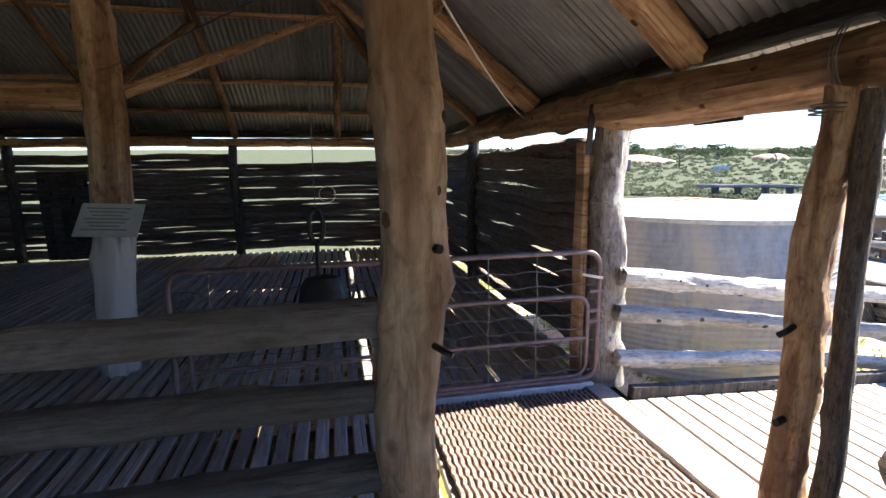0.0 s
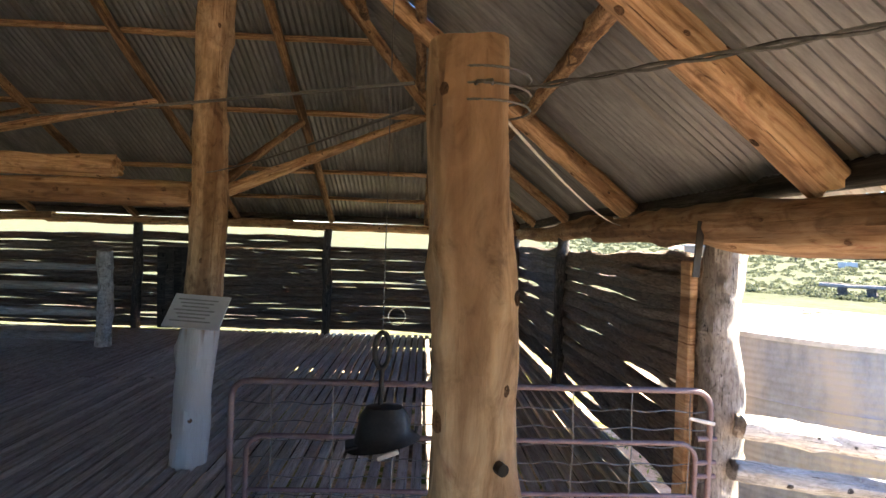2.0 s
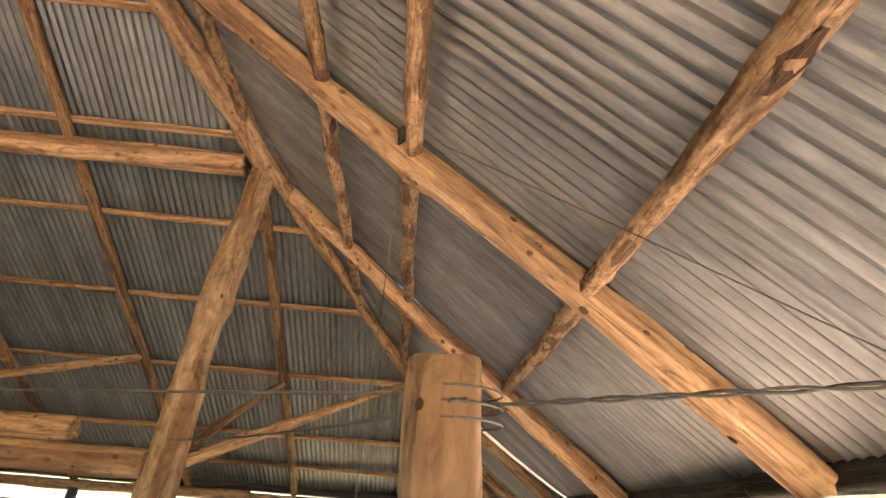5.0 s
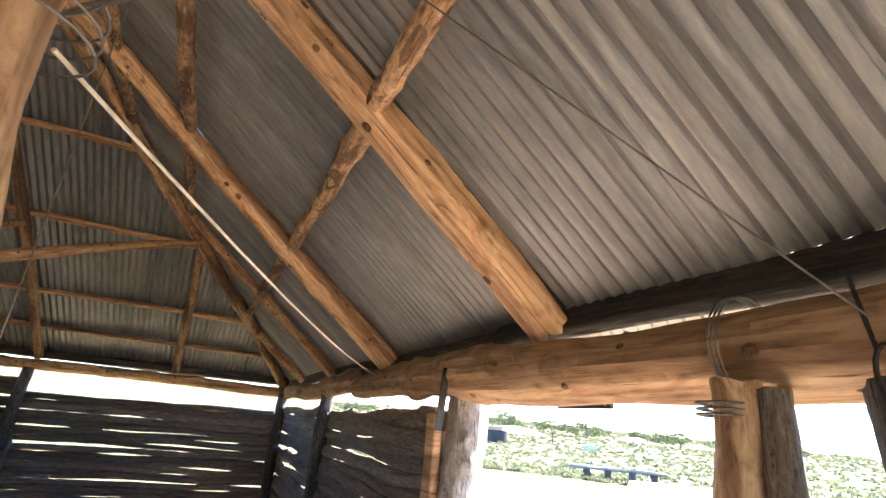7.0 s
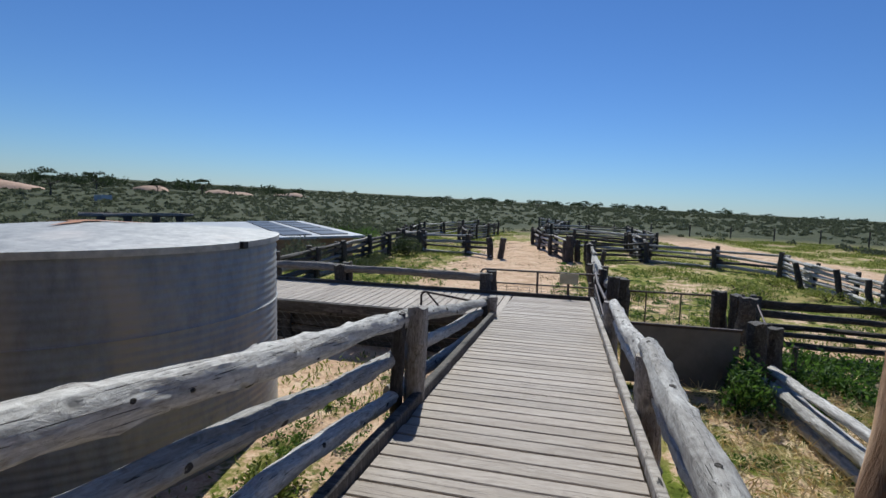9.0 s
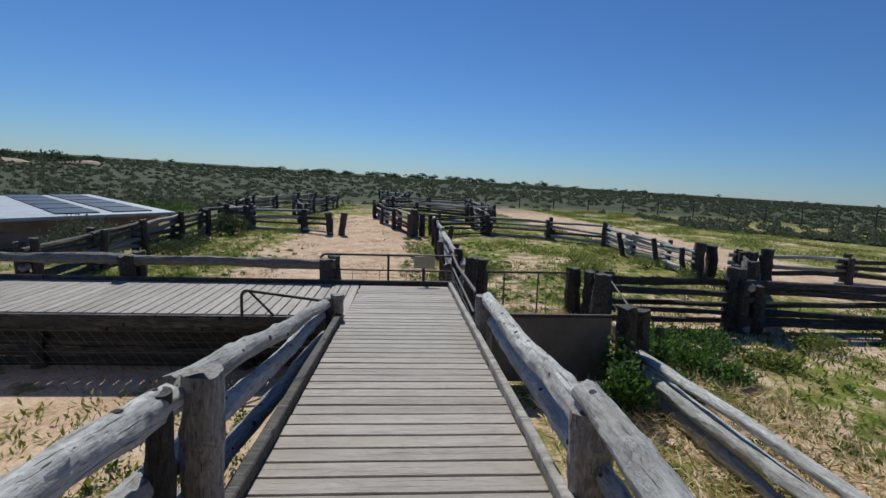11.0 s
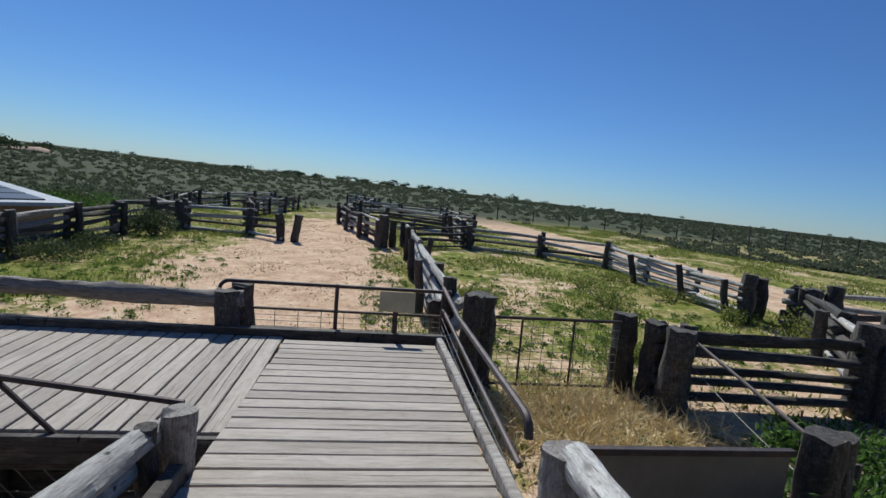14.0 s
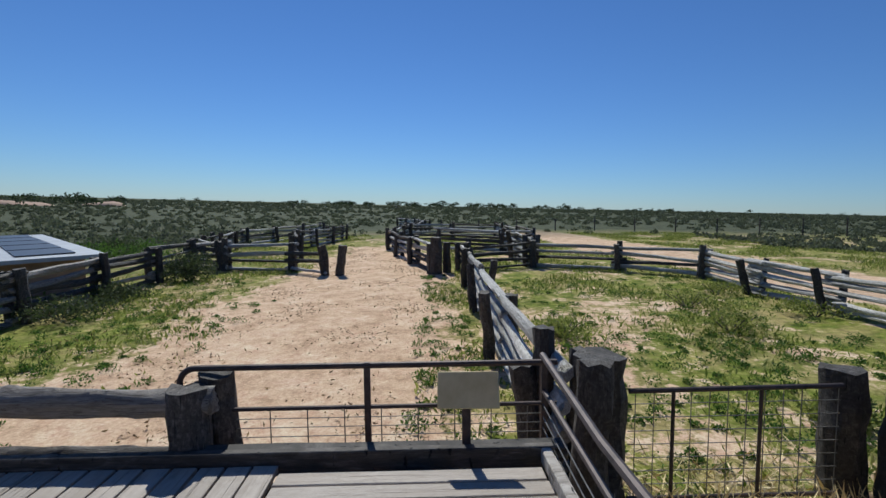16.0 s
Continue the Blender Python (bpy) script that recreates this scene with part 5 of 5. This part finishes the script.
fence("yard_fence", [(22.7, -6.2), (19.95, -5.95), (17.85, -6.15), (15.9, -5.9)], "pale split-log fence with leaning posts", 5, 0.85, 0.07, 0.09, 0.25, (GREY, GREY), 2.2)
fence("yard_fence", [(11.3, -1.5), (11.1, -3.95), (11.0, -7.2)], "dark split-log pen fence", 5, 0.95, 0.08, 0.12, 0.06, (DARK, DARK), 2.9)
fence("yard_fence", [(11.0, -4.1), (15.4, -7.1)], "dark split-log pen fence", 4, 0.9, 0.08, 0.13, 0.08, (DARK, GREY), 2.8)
fence("yard_fence", [(15.5, -7.0), (14.0, -12.0), (12.5, -20)], log_label, 4, 0.9, mats=(GREY, DARK))
fence("yard_fence", [(24.4, 1.8), (30.0, 3.3), (33.5, 3.9)], log_label, 5, 1.0)
fence("yard_fence", [(33.5, 3.9), (40, 3.2), (41, -2.5), (33, -3.2), (31.0, -1.5)], log_label, 5, 1.05, lean=0.2)
fence("yard_fence", [(26.0, -1.7), (31.0, -1.5), (33, 1.5)], log_label, 5, 1.1, lean=0.2)
fence("yard_fence", [(29.5, 7.6), (33.0, 8.6), (41, 7.5)], log_label, 5, 1.0)
fence("yard_fence", [(25.9, 9.2), (29, 11.5), (37, 12.5), (46, 10)], log_label, 4, 1.0)
fence("yard_fence", [(41, 3.4), (52, 2.0), (60, 5.0)], log_label, 4, 1.0)
wf = thing("wire_fence", (46, -20, GROUND), "far wire fence on slim dark posts", "fence")
for i in range(26):
    p = Vector((52 - i * 0.5, 4 - i * 3.2))
    pole("fence_post", (p.x, p.y, GROUND - 0.9), (p.x, p.y, GROUND + 1.0), 0.06, DARK, wf, "post")

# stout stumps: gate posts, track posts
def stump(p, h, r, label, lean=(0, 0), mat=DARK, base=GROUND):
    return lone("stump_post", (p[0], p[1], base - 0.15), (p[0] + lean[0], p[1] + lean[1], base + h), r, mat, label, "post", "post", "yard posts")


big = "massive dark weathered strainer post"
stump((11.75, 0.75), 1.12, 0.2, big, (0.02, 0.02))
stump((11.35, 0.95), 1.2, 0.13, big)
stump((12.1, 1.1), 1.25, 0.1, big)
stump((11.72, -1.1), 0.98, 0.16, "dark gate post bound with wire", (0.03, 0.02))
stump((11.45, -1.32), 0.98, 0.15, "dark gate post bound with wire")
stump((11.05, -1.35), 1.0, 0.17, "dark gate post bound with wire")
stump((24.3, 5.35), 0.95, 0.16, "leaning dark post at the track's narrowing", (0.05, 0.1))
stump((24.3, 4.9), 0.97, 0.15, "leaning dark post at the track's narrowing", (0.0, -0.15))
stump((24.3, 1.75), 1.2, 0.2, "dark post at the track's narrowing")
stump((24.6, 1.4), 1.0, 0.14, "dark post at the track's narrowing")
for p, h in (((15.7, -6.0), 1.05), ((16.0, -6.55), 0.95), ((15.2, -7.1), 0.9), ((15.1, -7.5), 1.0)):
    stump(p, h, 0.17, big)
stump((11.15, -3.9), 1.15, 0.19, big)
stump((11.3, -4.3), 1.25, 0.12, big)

# hurdle of wire mesh between the strainer and the gate posts
wg = thing("wire_hurdle", (11.6, -0.2, GROUND), "dark pipe hurdle with square wire mesh", "gate")
part("top_bar", tube(bmesh.new(), [(11.6, 0.6, -0.35), (11.6, -0.95, -0.34)], 0.02), PIPE, wg)
part("bottom_bar", tube(bmesh.new(), [(11.6, 0.6, -1.15), (11.6, -0.95, -1.15)], 0.016), PIPE, wg)
for y in (0.28, -0.36):
    part("upright", tube(bmesh.new(), [(11.6, y, -0.35), (11.6, y, -1.2)], 0.014), PIPE, wg)
for i in range(12):
    part("mesh_wire", tube(bmesh.new(), [(11.61, 0.55 - i * 0.135, -0.36), (11.61, 0.55 - i * 0.135, -1.15)], 0.0035, 4), WIRE, wg)
for i in range(7):
    part("mesh_wire", tube(bmesh.new(), [(11.61, 0.6, -0.45 - i * 0.1), (11.61, -0.95, -0.45 - i * 0.1)], 0.0035, 4), WIRE, wg)

# steel panel and corner posts below the ramp
pn = thing("steel_panel", (8.65, 0.2, GROUND), "plain brown steel panel closing the race", "panel")
part("sheet", box(0.02, 1.55, 0.86, 0.004), PANEL, pn, "", Matrix.Translation((8.65, 0.25, -0.78)))
part("top_edge", box(0.05, 1.6, 0.04, 0.005), PIPE, pn, "", Matrix.Translation((8.65, 0.25, -0.34)))
stump((8.62, -0.72), 1.05, 0.13, "dark corner post wrapped with wire and weeds")
stump((8.75, -0.98), 0.98, 0.11, "dark corner post wrapped with wire and weeds")
lw = thing("lean_pipe", (9.9, -1.1, -0.5), "bare pipe propped between two posts", "pipe")
part("pipe", tube(bmesh.new(), [(11.05, -1.5, -0.34), (8.8, -0.95, -0.42)], 0.016), PIPE, lw)
part("strand", tube(bmesh.new(), sag((11.05, -1.5, -0.6), (8.8, -0.95, -0.7), 0.05), 0.004, 5), WIRE, lw)
lf = thing("low_log_rails", (6.5, -0.8, GROUND), "grey log rails of the race beside the ramp", "fence")
for z0, z1, r, dy in ((-0.82, -0.68, 0.06, 0.0), (-0.98, -0.84, 0.07, 0.1), (-1.02, -0.98, 0.065, -0.1), (-1.16, -1.12, 0.07, 0.04)):
    pole("rail", (8.6, -0.9 + dy, z0), (4.3, -1.0 + dy, z1), r, GREY, lf, "fine")
pole("fence_post", (4.35, -1.05, GROUND - 0.1), (4.2, -1.1, -0.35), 0.12, DARK, lf, "post")
pole("fence_post", (8.9, -1.3, GROUND - 0.1), (8.9, -1.3, -0.55), 0.04, DARK, lf, "post")

# ---- low building with solar panels ----------------------------------------
hut = thing("low_shed", (25, 15.5, GROUND), "low clay-walled shed with pale roof and solar panels", "shed")
RA, RB, RC, RD = Vector((21.8, 10.65, -0.24)), Vector((30.5, 18.9, -0.14)), Vector((23.5, 23.7, -0.18)), Vector((15.5, 16.2, -0.28))
bm = bmesh.new()
f = bm.faces.new([bm.verts.new(p) for p in (RA, RB, RC, RD)])
ex = bmesh.ops.extrude_face_region(bm, geom=[f])
bmesh.ops.translate(bm, verts=[v for v in ex["geom"] if isinstance(v, bmesh.types.BMVert)], vec=(0, 0, -0.1))
bmesh.ops.recalc_face_normals(bm, faces=bm.faces[:])
part("roof", bm, WHITE, hut, "pale sheet roof", smooth=False)
bm = bmesh.new()
cen = (RA + RB + RC + RD) / 4
ring = [cen.lerp(p, 0.9) for p in (RA, RB, RC, RD)]
lo = [bm.verts.new((p.x, p.y, GROUND - 0.2)) for p in ring]
hi = [bm.verts.new((p.x, p.y, p.z - 0.1)) for p in ring]
for i in range(4):
    bm.faces.new((lo[i], lo[(i + 1) % 4], hi[(i + 1) % 4], hi[i]))
bm.faces.new(hi)
part("wall", bm, CLAY, hut, "red clay wall", smooth=False)
U, V = (RB - RA), (RD - RA)
for i in range(5):
    for j in range(2):
        bm = bmesh.new()
        q = [RA + U * (0.06 + i * 0.185 + a) + V * (0.07 + j * 0.2 + c) + Vector((0, 0, 0.04)) for a, c in ((0, 0), (0.165, 0), (0.165, 0.15), (0, 0.15))]
        f = bm.faces.new([bm.verts.new(p) for p in q])
        ex = bmesh.ops.extrude_face_region(bm, geom=[f])
        bmesh.ops.translate(bm, verts=[v for v in ex["geom"] if isinstance(v, bmesh.types.BMVert)], vec=(0, 0, -0.035))
        part("solar_panel", bm, SOLAR, hut, "dark glass solar panel", smooth=False)
bm = bmesh.new()
add_box(bm, (19.5, 13.8, GROUND + 0.25), (7, 0.35, 0.5), Matrix.Rotation(radians(-25), 3, "Z"))
tagged(part("clay_bank", bm, CLAY), "low red clay bank beside the shed", "bank")

# ---- far things on the rise ---------------------------------------------------
def at_bearing(deg, dist):
    x, y = 0.9 + dist * math.cos(radians(deg)), 1.6 + dist * math.sin(radians(deg))
    return Vector((x, y, hill(x, y)))


p = at_bearing(58.3, 75)
ob = part("far_tank", tube(bmesh.new(), [p, p + Vector((0, 0, 1.6))], 1.5, 20), BLACK)
tagged(ob, "small black water tank on the rise", "tank")
p = at_bearing(59.9, 95)
h2 = thing("far_hut", p, "small far hut with pale roof", "hut")
bm = bmesh.new()
add_box(bm, p + Vector((0, 0, 0.7)), (6, 4, 1.7))
part("wall", bm, CLAY, h2, smooth=False)
bm = bmesh.new()
add_box(bm, p + Vector((0, 0, 1.65)), (6.8, 4.8, 0.22))
part("roof", bm, WHITE, h2, smooth=False)
p = at_bearing(48.5, 80)
h3 = thing("far_trough", p, "small pale trough cover on the slope", "trough")
bm = bmesh.new()
add_box(bm, p + Vector((0, 0, 0.4)), (1.6, 1.2, 0.8))
part("box", bm, WHITE, h3, smooth=False)
p = at_bearing(45.4, 38)
stand = thing("log_stand", p, "old log loading stand with flat top", "stand")
d = Vector((0.7, -0.7, 0))
for k in (-2.2, -0.8, 0.8, 2.2):
    q = p + d * k
    pole("leg", q - Vector((0, 0, 0.4)), q + Vector((0, 0, 0.7)), 0.28, DARK, stand, "post")
pole("top_log", p - d * 3.4 + Vector((0, 0, 0.75)), p + d * 3.0 + Vector((0, 0, 0.75)), 0.13, SAWN, stand, "rail")
pole("top_log", p - d * 3.4 + Vector((0.4, 0.4, 0.78)), p + d * 3.0 + Vector((0.4, 0.4, 0.75)), 0.13, DARK, stand, "rail")

# ---- plants --------------------------------------------------------------------
NPR = np.random.default_rng(5)


def leaf_mesh(name, pos, size, mat, up=0.0, aspect=0.45):
    """Many small leaves, each a folded quad turned its own way. pos: n x 3, size: n."""
    n = len(pos)
    d = NPR.normal(size=(n, 3))
    d[:, 2] = np.abs(d[:, 2]) + up
    d /= np.linalg.norm(d, axis=1, keepdims=True)
    s = np.cross(d, NPR.normal(size=(n, 3)))
    s /= np.linalg.norm(s, axis=1, keepdims=True)
    L, W = size[:, None], size[:, None] * aspect
    nrm = np.cross(d, s)
    v = np.stack([pos - s * W * 0.35, pos + d * L * 0.5 - s * W * 0.5 + nrm * W * 0.2, pos + d * L, pos + d * L * 0.5 + s * W * 0.5 + nrm * W * 0.2], 1).reshape(-1, 3)
    me = bpy.data.meshes.new(name)
    f = np.arange(4 * n).reshape(-1, 4)
    me.from_pydata(v.tolist(), [], f.tolist())
    me.materials.append(mat)
    return me


def cloud(centres, radii, per):
    """Points in clumps: thick at the shell, uneven in outline."""
    c = np.repeat(np.asarray(centres, float), per, 0)
    r = np.repeat(np.asarray(radii, float), per, 0)
    d = NPR.normal(size=(len(c), 3))
    d /= np.linalg.norm(d, axis=1, keepdims=True)
    d[:, 2] = np.abs(d[:, 2]) * 0.85
    k = NPR.uniform(0.45, 1.08, size=(len(c), 1))
    return c + d * r * k


def bush(loc, r, h, mat, label, n=420, leaf=0.07, name="bush", z=None):
    z = hill(loc[0], loc[1]) if z is None else z
    b = thing(name, (loc[0], loc[1], z), label, "bush" if name == "bush" else name)
    lobes = [(loc[0] + RNG.uniform(-r, r) * 0.6, loc[1] + RNG.uniform(-r, r) * 0.6, z + RNG.uniform(0, 0.25) * h) for _ in range(7)]
    rad = [(r * RNG.uniform(0.45, 0.7), r * RNG.uniform(0.45, 0.7), h * RNG.uniform(0.5, 0.85)) for _ in lobes]
    pos = cloud(lobes, rad, n // 7)
    part("foliage", leaf_mesh("foliage", pos - np.array([loc[0], loc[1], z]), NPR.uniform(0.6, 1.3, len(pos)) * leaf, mat), None, b, m=Matrix.Translation((loc[0], loc[1], z)))
    bm = bmesh.new()
    for i in range(6):
        a = i * 1.05
        tube(bm, [(loc[0], loc[1], z - 0.05), (loc[0] + math.cos(a) * r * 0.5, loc[1] + math.sin(a) * r * 0.5, z + h * 0.6)], [0.015, 0.006], 5)
    tagged(part("stem_tuft", bm, DARK, b), kind="stuff")
    return b


bush((17.6, 11.4), 1.1, 1.5, BUSH, "tall grey-green saltbush beside the walkway", 3200, 0.1)
bush((23.3, 9.2), 0.9, 1.1, SHRUB, "dark green shrub against the log fence", 2200, 0.09)
bush((20.5, 9.6), 0.9, 0.6, SHRUB, "dark green shrub against the log fence", 1500, 0.08)
bush((18.4, 9.5), 1.1, 0.6, SHRUB, "dark green shrub against the log fence", 1500, 0.08)
bush((28.5, 14.5), 1.6, 1.1, LEAF, "leafy green bush behind the low shed", 2400, 0.12)
bush((31.5, 16.5), 1.6, 1.0, SHRUB, "dark bush behind the low shed", 2000, 0.12)
for p, r, h in (((7.9, -0.35), 0.32, 0.75), ((8.35, -0.55), 0.3, 0.9), ((9.0, -1.25), 0.4, 0.85), ((9.3, -1.6), 0.35, 0.5), ((8.2, -1.25), 0.3, 0.35), ((9.3, -2.0), 0.4, 0.5), ((9.9, -2.7), 0.45, 0.4), ((8.8, -2.2), 0.4, 0.35), ((10.2, -2.0), 0.35, 0.45)):
    bush(p, r, h, LEAF, "broad-leaved green weed climbing by the posts", 620, 0.085, "weed")
for p, r, h in (((15.7, -5.7), 0.5, 0.6), ((14.6, -6.2), 0.7, 0.7), ((17.5, -5.5), 0.6, 0.45), ((20, -5.0), 0.6, 0.4), ((18.5, -3.5), 0.9, 0.5), ((16.5, -3.2), 0.8, 0.55), ((16.3, -0.2), 0.5, 0.4), ((12.9, -2.2), 0.4, 0.3), ((10.2, -4.6), 0.6, 0.35), ((9.2, -3.4), 0.5, 0.3), ((3.6, 3.9), 0.35, 0.25), ((4.9, 4.3), 0.4, 0.25)):
    bush(p, r, h, GRASS, "low green weed clump on the sand", 700, 0.07, "weed")


def grass():
    """Blades over the green parts of the paddock near the walk."""
    n = 210000
    x = NPR.uniform(2.2, 46, n)
    y = NPR.uniform(-20, 12, n)
    keep = np.ones(n, bool)
    keep &= ~((y > 1.7 + 0.5 * np.sin(x)) & (y < 6.2 + 0.7 * np.sin(x * 0.7)) & (x > 10.5))
    keep &= ~((y > 1.0) & (y < 3.2) & (x < 11.3))
    keep &= ~((x > 8.8) & (x < 11.3) & (y > 1))
    keep &= ~((x - 5.42) ** 2 + (y - 6.97) ** 2 < 4.3)
    keep &= ~(((y - 0.12 * x) > -14.2) & ((y - 0.12 * x) < -9.6))
    clump = np.sin(x * 1.3 + 2 * np.sin(y * 0.9)) + np.sin(y * 1.7 + 1.5 * np.sin(x * 0.8)) + NPR.normal(size=n) * 0.5
    keep &= clump > 0.15
    keep &= ~((x < 9.5) & (y < 0.8) & (y > -2.6) & (clump < 0.6))
    x, y = x[keep], y[keep]
    z = np.array([hill(a, c) for a, c in zip(x, y)])
    pos = np.stack([x, y, z], 1)
    size = NPR.uniform(0.04, 0.11, len(x)) * (1 + 0.015 * x)
    tagged(part("grass", leaf_mesh("grass", pos, size, GRASS, 0.9, 0.3), None), "patchy low green grass and weeds", "grass", kind="stuff")


grass()


def weeds():
    """Low broad-leaved weeds, in clumps beside the ramp and along the fences."""
    c, r = [], []
    rng = random.Random(31)
    for x0, x1, y0, y1, n in ((2.3, 8.5, 3.2, 4.9, 46), (4.0, 11, -6, 0.2, 60), (11.6, 16, -5, 0.6, 60), (12, 24, 7.2, 9.6, 60), (13, 23, -5.4, 0.4, 90), (11.6, 24, 1.3, 2.2, 50), (11.7, 20, 5.6, 8.0, 45), (12, 15, -13, -7.5, 30)):
        for _ in range(2 * n):
            x, y = rng.uniform(x0, x1), rng.uniform(y0, y1)
            if (x - 5.42) ** 2 + (y - 6.97) ** 2 < 4.6:
                continue
            s = rng.uniform(0.05, 0.2)
            c.append((x, y, GROUND))
            r.append((s, s, s * rng.uniform(0.4, 0.9)))
    pos = cloud(c, r, 60)
    tagged(part("weed_patches", leaf_mesh("weeds", pos, NPR.uniform(0.018, 0.05, len(pos)), LEAF, 0.2, 0.6), None), "low broad-leaved green weeds in patches", "weeds", kind="stuff")


weeds()


def straw():
    n = 16000
    x = np.concatenate([NPR.normal(10.8, 0.55, n // 2), NPR.uniform(4.5, 9.5, n // 2)])
    y = np.concatenate([NPR.normal(-0.3, 0.7, n // 2), NPR.uniform(-2.6, 0.6, n // 2)])
    pos = np.stack([x, y, np.full(len(x), GROUND + 0.01) + NPR.uniform(0, 0.06, len(x))], 1)
    tagged(part("straw", leaf_mesh("straw", pos, NPR.uniform(0.1, 0.26, len(x)), STRAW, -0.45, 0.06), None), "dry pale straw litter on the sand", "straw", kind="stuff")


straw()


def litter():
    """Dry stalks, droppings and dead leaves trodden into the track."""
    n = 26000
    x, y = NPR.uniform(11.4, 34, n), NPR.uniform(0.6, 9.4, n)
    keep = np.sin(x * 2.1 + 2 * np.sin(y * 1.3)) + np.sin(y * 2.7 + 1.5 * np.sin(x * 1.1)) + NPR.normal(size=n) * 0.8 > 0.7
    pos = np.stack([x, y, np.full(n, GROUND + 0.006)], 1)[keep]
    tagged(part("dry_litter", leaf_mesh("litter", pos, NPR.uniform(0.02, 0.075, len(pos)), DRYBITS, -0.3, 0.35), None), "dry brown stalks and droppings on the track", "litter", kind="stuff")


litter()


def scrub():
    """Saltbush over the plain: many leafy clumps, sparser and coarser with distance."""
    pts, rad, sizes = [], [], []
    rng = random.Random(11)
    while len(pts) < 9000:
        d = 34 + 560 * rng.random() ** 2.0
        a = radians(rng.uniform(-60, 78))
        x, y = 4 + d * math.cos(a), 2 + d * math.sin(a)
        if (x < 44 and -16 < y < 12) or (x < 12 and y < 14):
            continue
        if 44 <= x < 62 and -30 < y < 9 and rng.random() < 0.85:
            continue
        r = rng.uniform(0.2, 0.46) * (1 + d * 0.003)
        pts.append((x, y, hill(x, y) - 0.05))
        rad.append((r, r, r * rng.uniform(0.5, 0.8)))
        sizes.append(0.12 + 0.0022 * d)
    pos = cloud(pts, rad, 26)
    size = np.repeat(np.array(sizes), 26) * NPR.uniform(0.6, 1.4, len(pos))
    tagged(part("saltbush_scrub", leaf_mesh("scrub", pos, size, BUSH, 0.2, 0.7), None), "grey-green saltbush scrub over the plain", "scrub", kind="stuff")


scrub()


def tree(p, h, w, label, dense=900, trunk_mat=DARK):
    t = thing("tree", p, label, "tree")
    bm = bmesh.new()
    tube(bm, [p - Vector((0, 0, 0.3)), p + Vector((0.02 * h, 0, h * 0.25)), p + Vector((0, 0.03 * h, h * 0.55))], [h * 0.035, h * 0.025, h * 0.014], 7)
    tips = []
    for i in range(7):
        a = i * 0.9 + RNG.uniform(0, 0.5)
        tip = p + Vector((math.cos(a) * w * 0.36, math.sin(a) * w * 0.36, h * RNG.uniform(0.5, 0.85)))
        tube(bm, [p + Vector((0, 0, h * RNG.uniform(0.2, 0.45))), tip], [h * 0.014, h * 0.005], 5)
        tips.append(tip)
    tips.append(p + Vector((0, 0, h * 0.8)))
    part("trunk", bm, trunk_mat, t)
    pos = cloud([tuple(q) for q in tips], [(w * RNG.uniform(0.16, 0.27), w * RNG.uniform(0.16, 0.27), h * RNG.uniform(0.1, 0.2)) for _ in tips], dense // 8)
    part("crown", leaf_mesh("crown", pos - np.array(p), NPR.uniform(0.05, 0.1, len(pos)) * h, TREE, 0, 0.5), None, t, m=Matrix.Translation(p))
    return t


for a, d, h, w in ((52.4, 95, 4.0, 5.6), (44.0, 130, 3.6, 3.2), (60.5, 110, 5.5, 6), (57.5, 130, 5, 5), (49, 150, 4.5, 5), (40, 160, 4.5, 5), (3.5, 240, 4.5, 9), (-1.5, 260, 5, 5), (8.5, 220, 4, 4), (14.5, 200, 3.5, 4)):
    tree(at_bearing(a, d), h, w, "lone eucalypt with open crown on the rise")


def woods():
    """The belt of far trees along the skyline."""
    pts, rad, sizes = [], [], []
    rng = random.Random(23)
    for i in range(560):
        a = rng.uniform(-50, 76)
        near = a > 28
        if 16 < a < 26 and rng.random() < 0.55 or a < -30 and rng.random() < 0.75:
            continue
        gap = math.sin(a * 1.9) + math.sin(a * 0.77 + 1)
        if gap < (-0.2 if near else -0.7):
            continue
        d = rng.uniform(170, 250) if near else rng.uniform(480, 720)
        p = at_bearing(a, d)
        h = rng.uniform(2.8, 5.6) if near else rng.uniform(3.2, 7.0) * (1.25 if -16 < a < 14 else 0.8)
        for _ in range(3):
            pts.append((p.x + rng.uniform(-1, 1) * h * 0.5, p.y + rng.uniform(-1, 1) * h * 0.5, p.z + h * rng.uniform(0.1, 0.45)))
            rad.append((h * rng.uniform(0.3, 0.5), h * rng.uniform(0.3, 0.5), h * rng.uniform(0.3, 0.5)))
            sizes.append(h * 0.16)
    pos = cloud(pts, rad, 26)
    size = np.repeat(np.array(sizes), 26) * NPR.uniform(0.6, 1.3, len(pos))
    tagged(part("far_woods", leaf_mesh("woods", pos, size, TREE, 0.1, 0.75), None), "dark belt of far trees along the skyline", "trees", kind="stuff")


woods()
# bare red banks on the northern rise
for a, d, w in ((58.5, 120, 26), (37.5, 190, 18), (44.5, 185, 12), (31.5, 200, 14)):
    p = at_bearing(a, d)
    bm = bmesh.new()
    bmesh.ops.create_uvsphere(bm, u_segments=20, v_segments=8, radius=1, matrix=Matrix.Translation(p - Vector((0, 0, 1.2))) @ Matrix.Rotation(radians(a + 90), 4, "Z") @ Matrix.Diagonal((w * 0.5, 6, 2.6, 1)))
    for v in bm.verts:
        v.co += noise.noise_vector(v.co * 0.2) * 0.9
    tagged(part("clay_bank", bm, CLAY), "bare reddish clay bank on the rise", "bank", group="far banks")
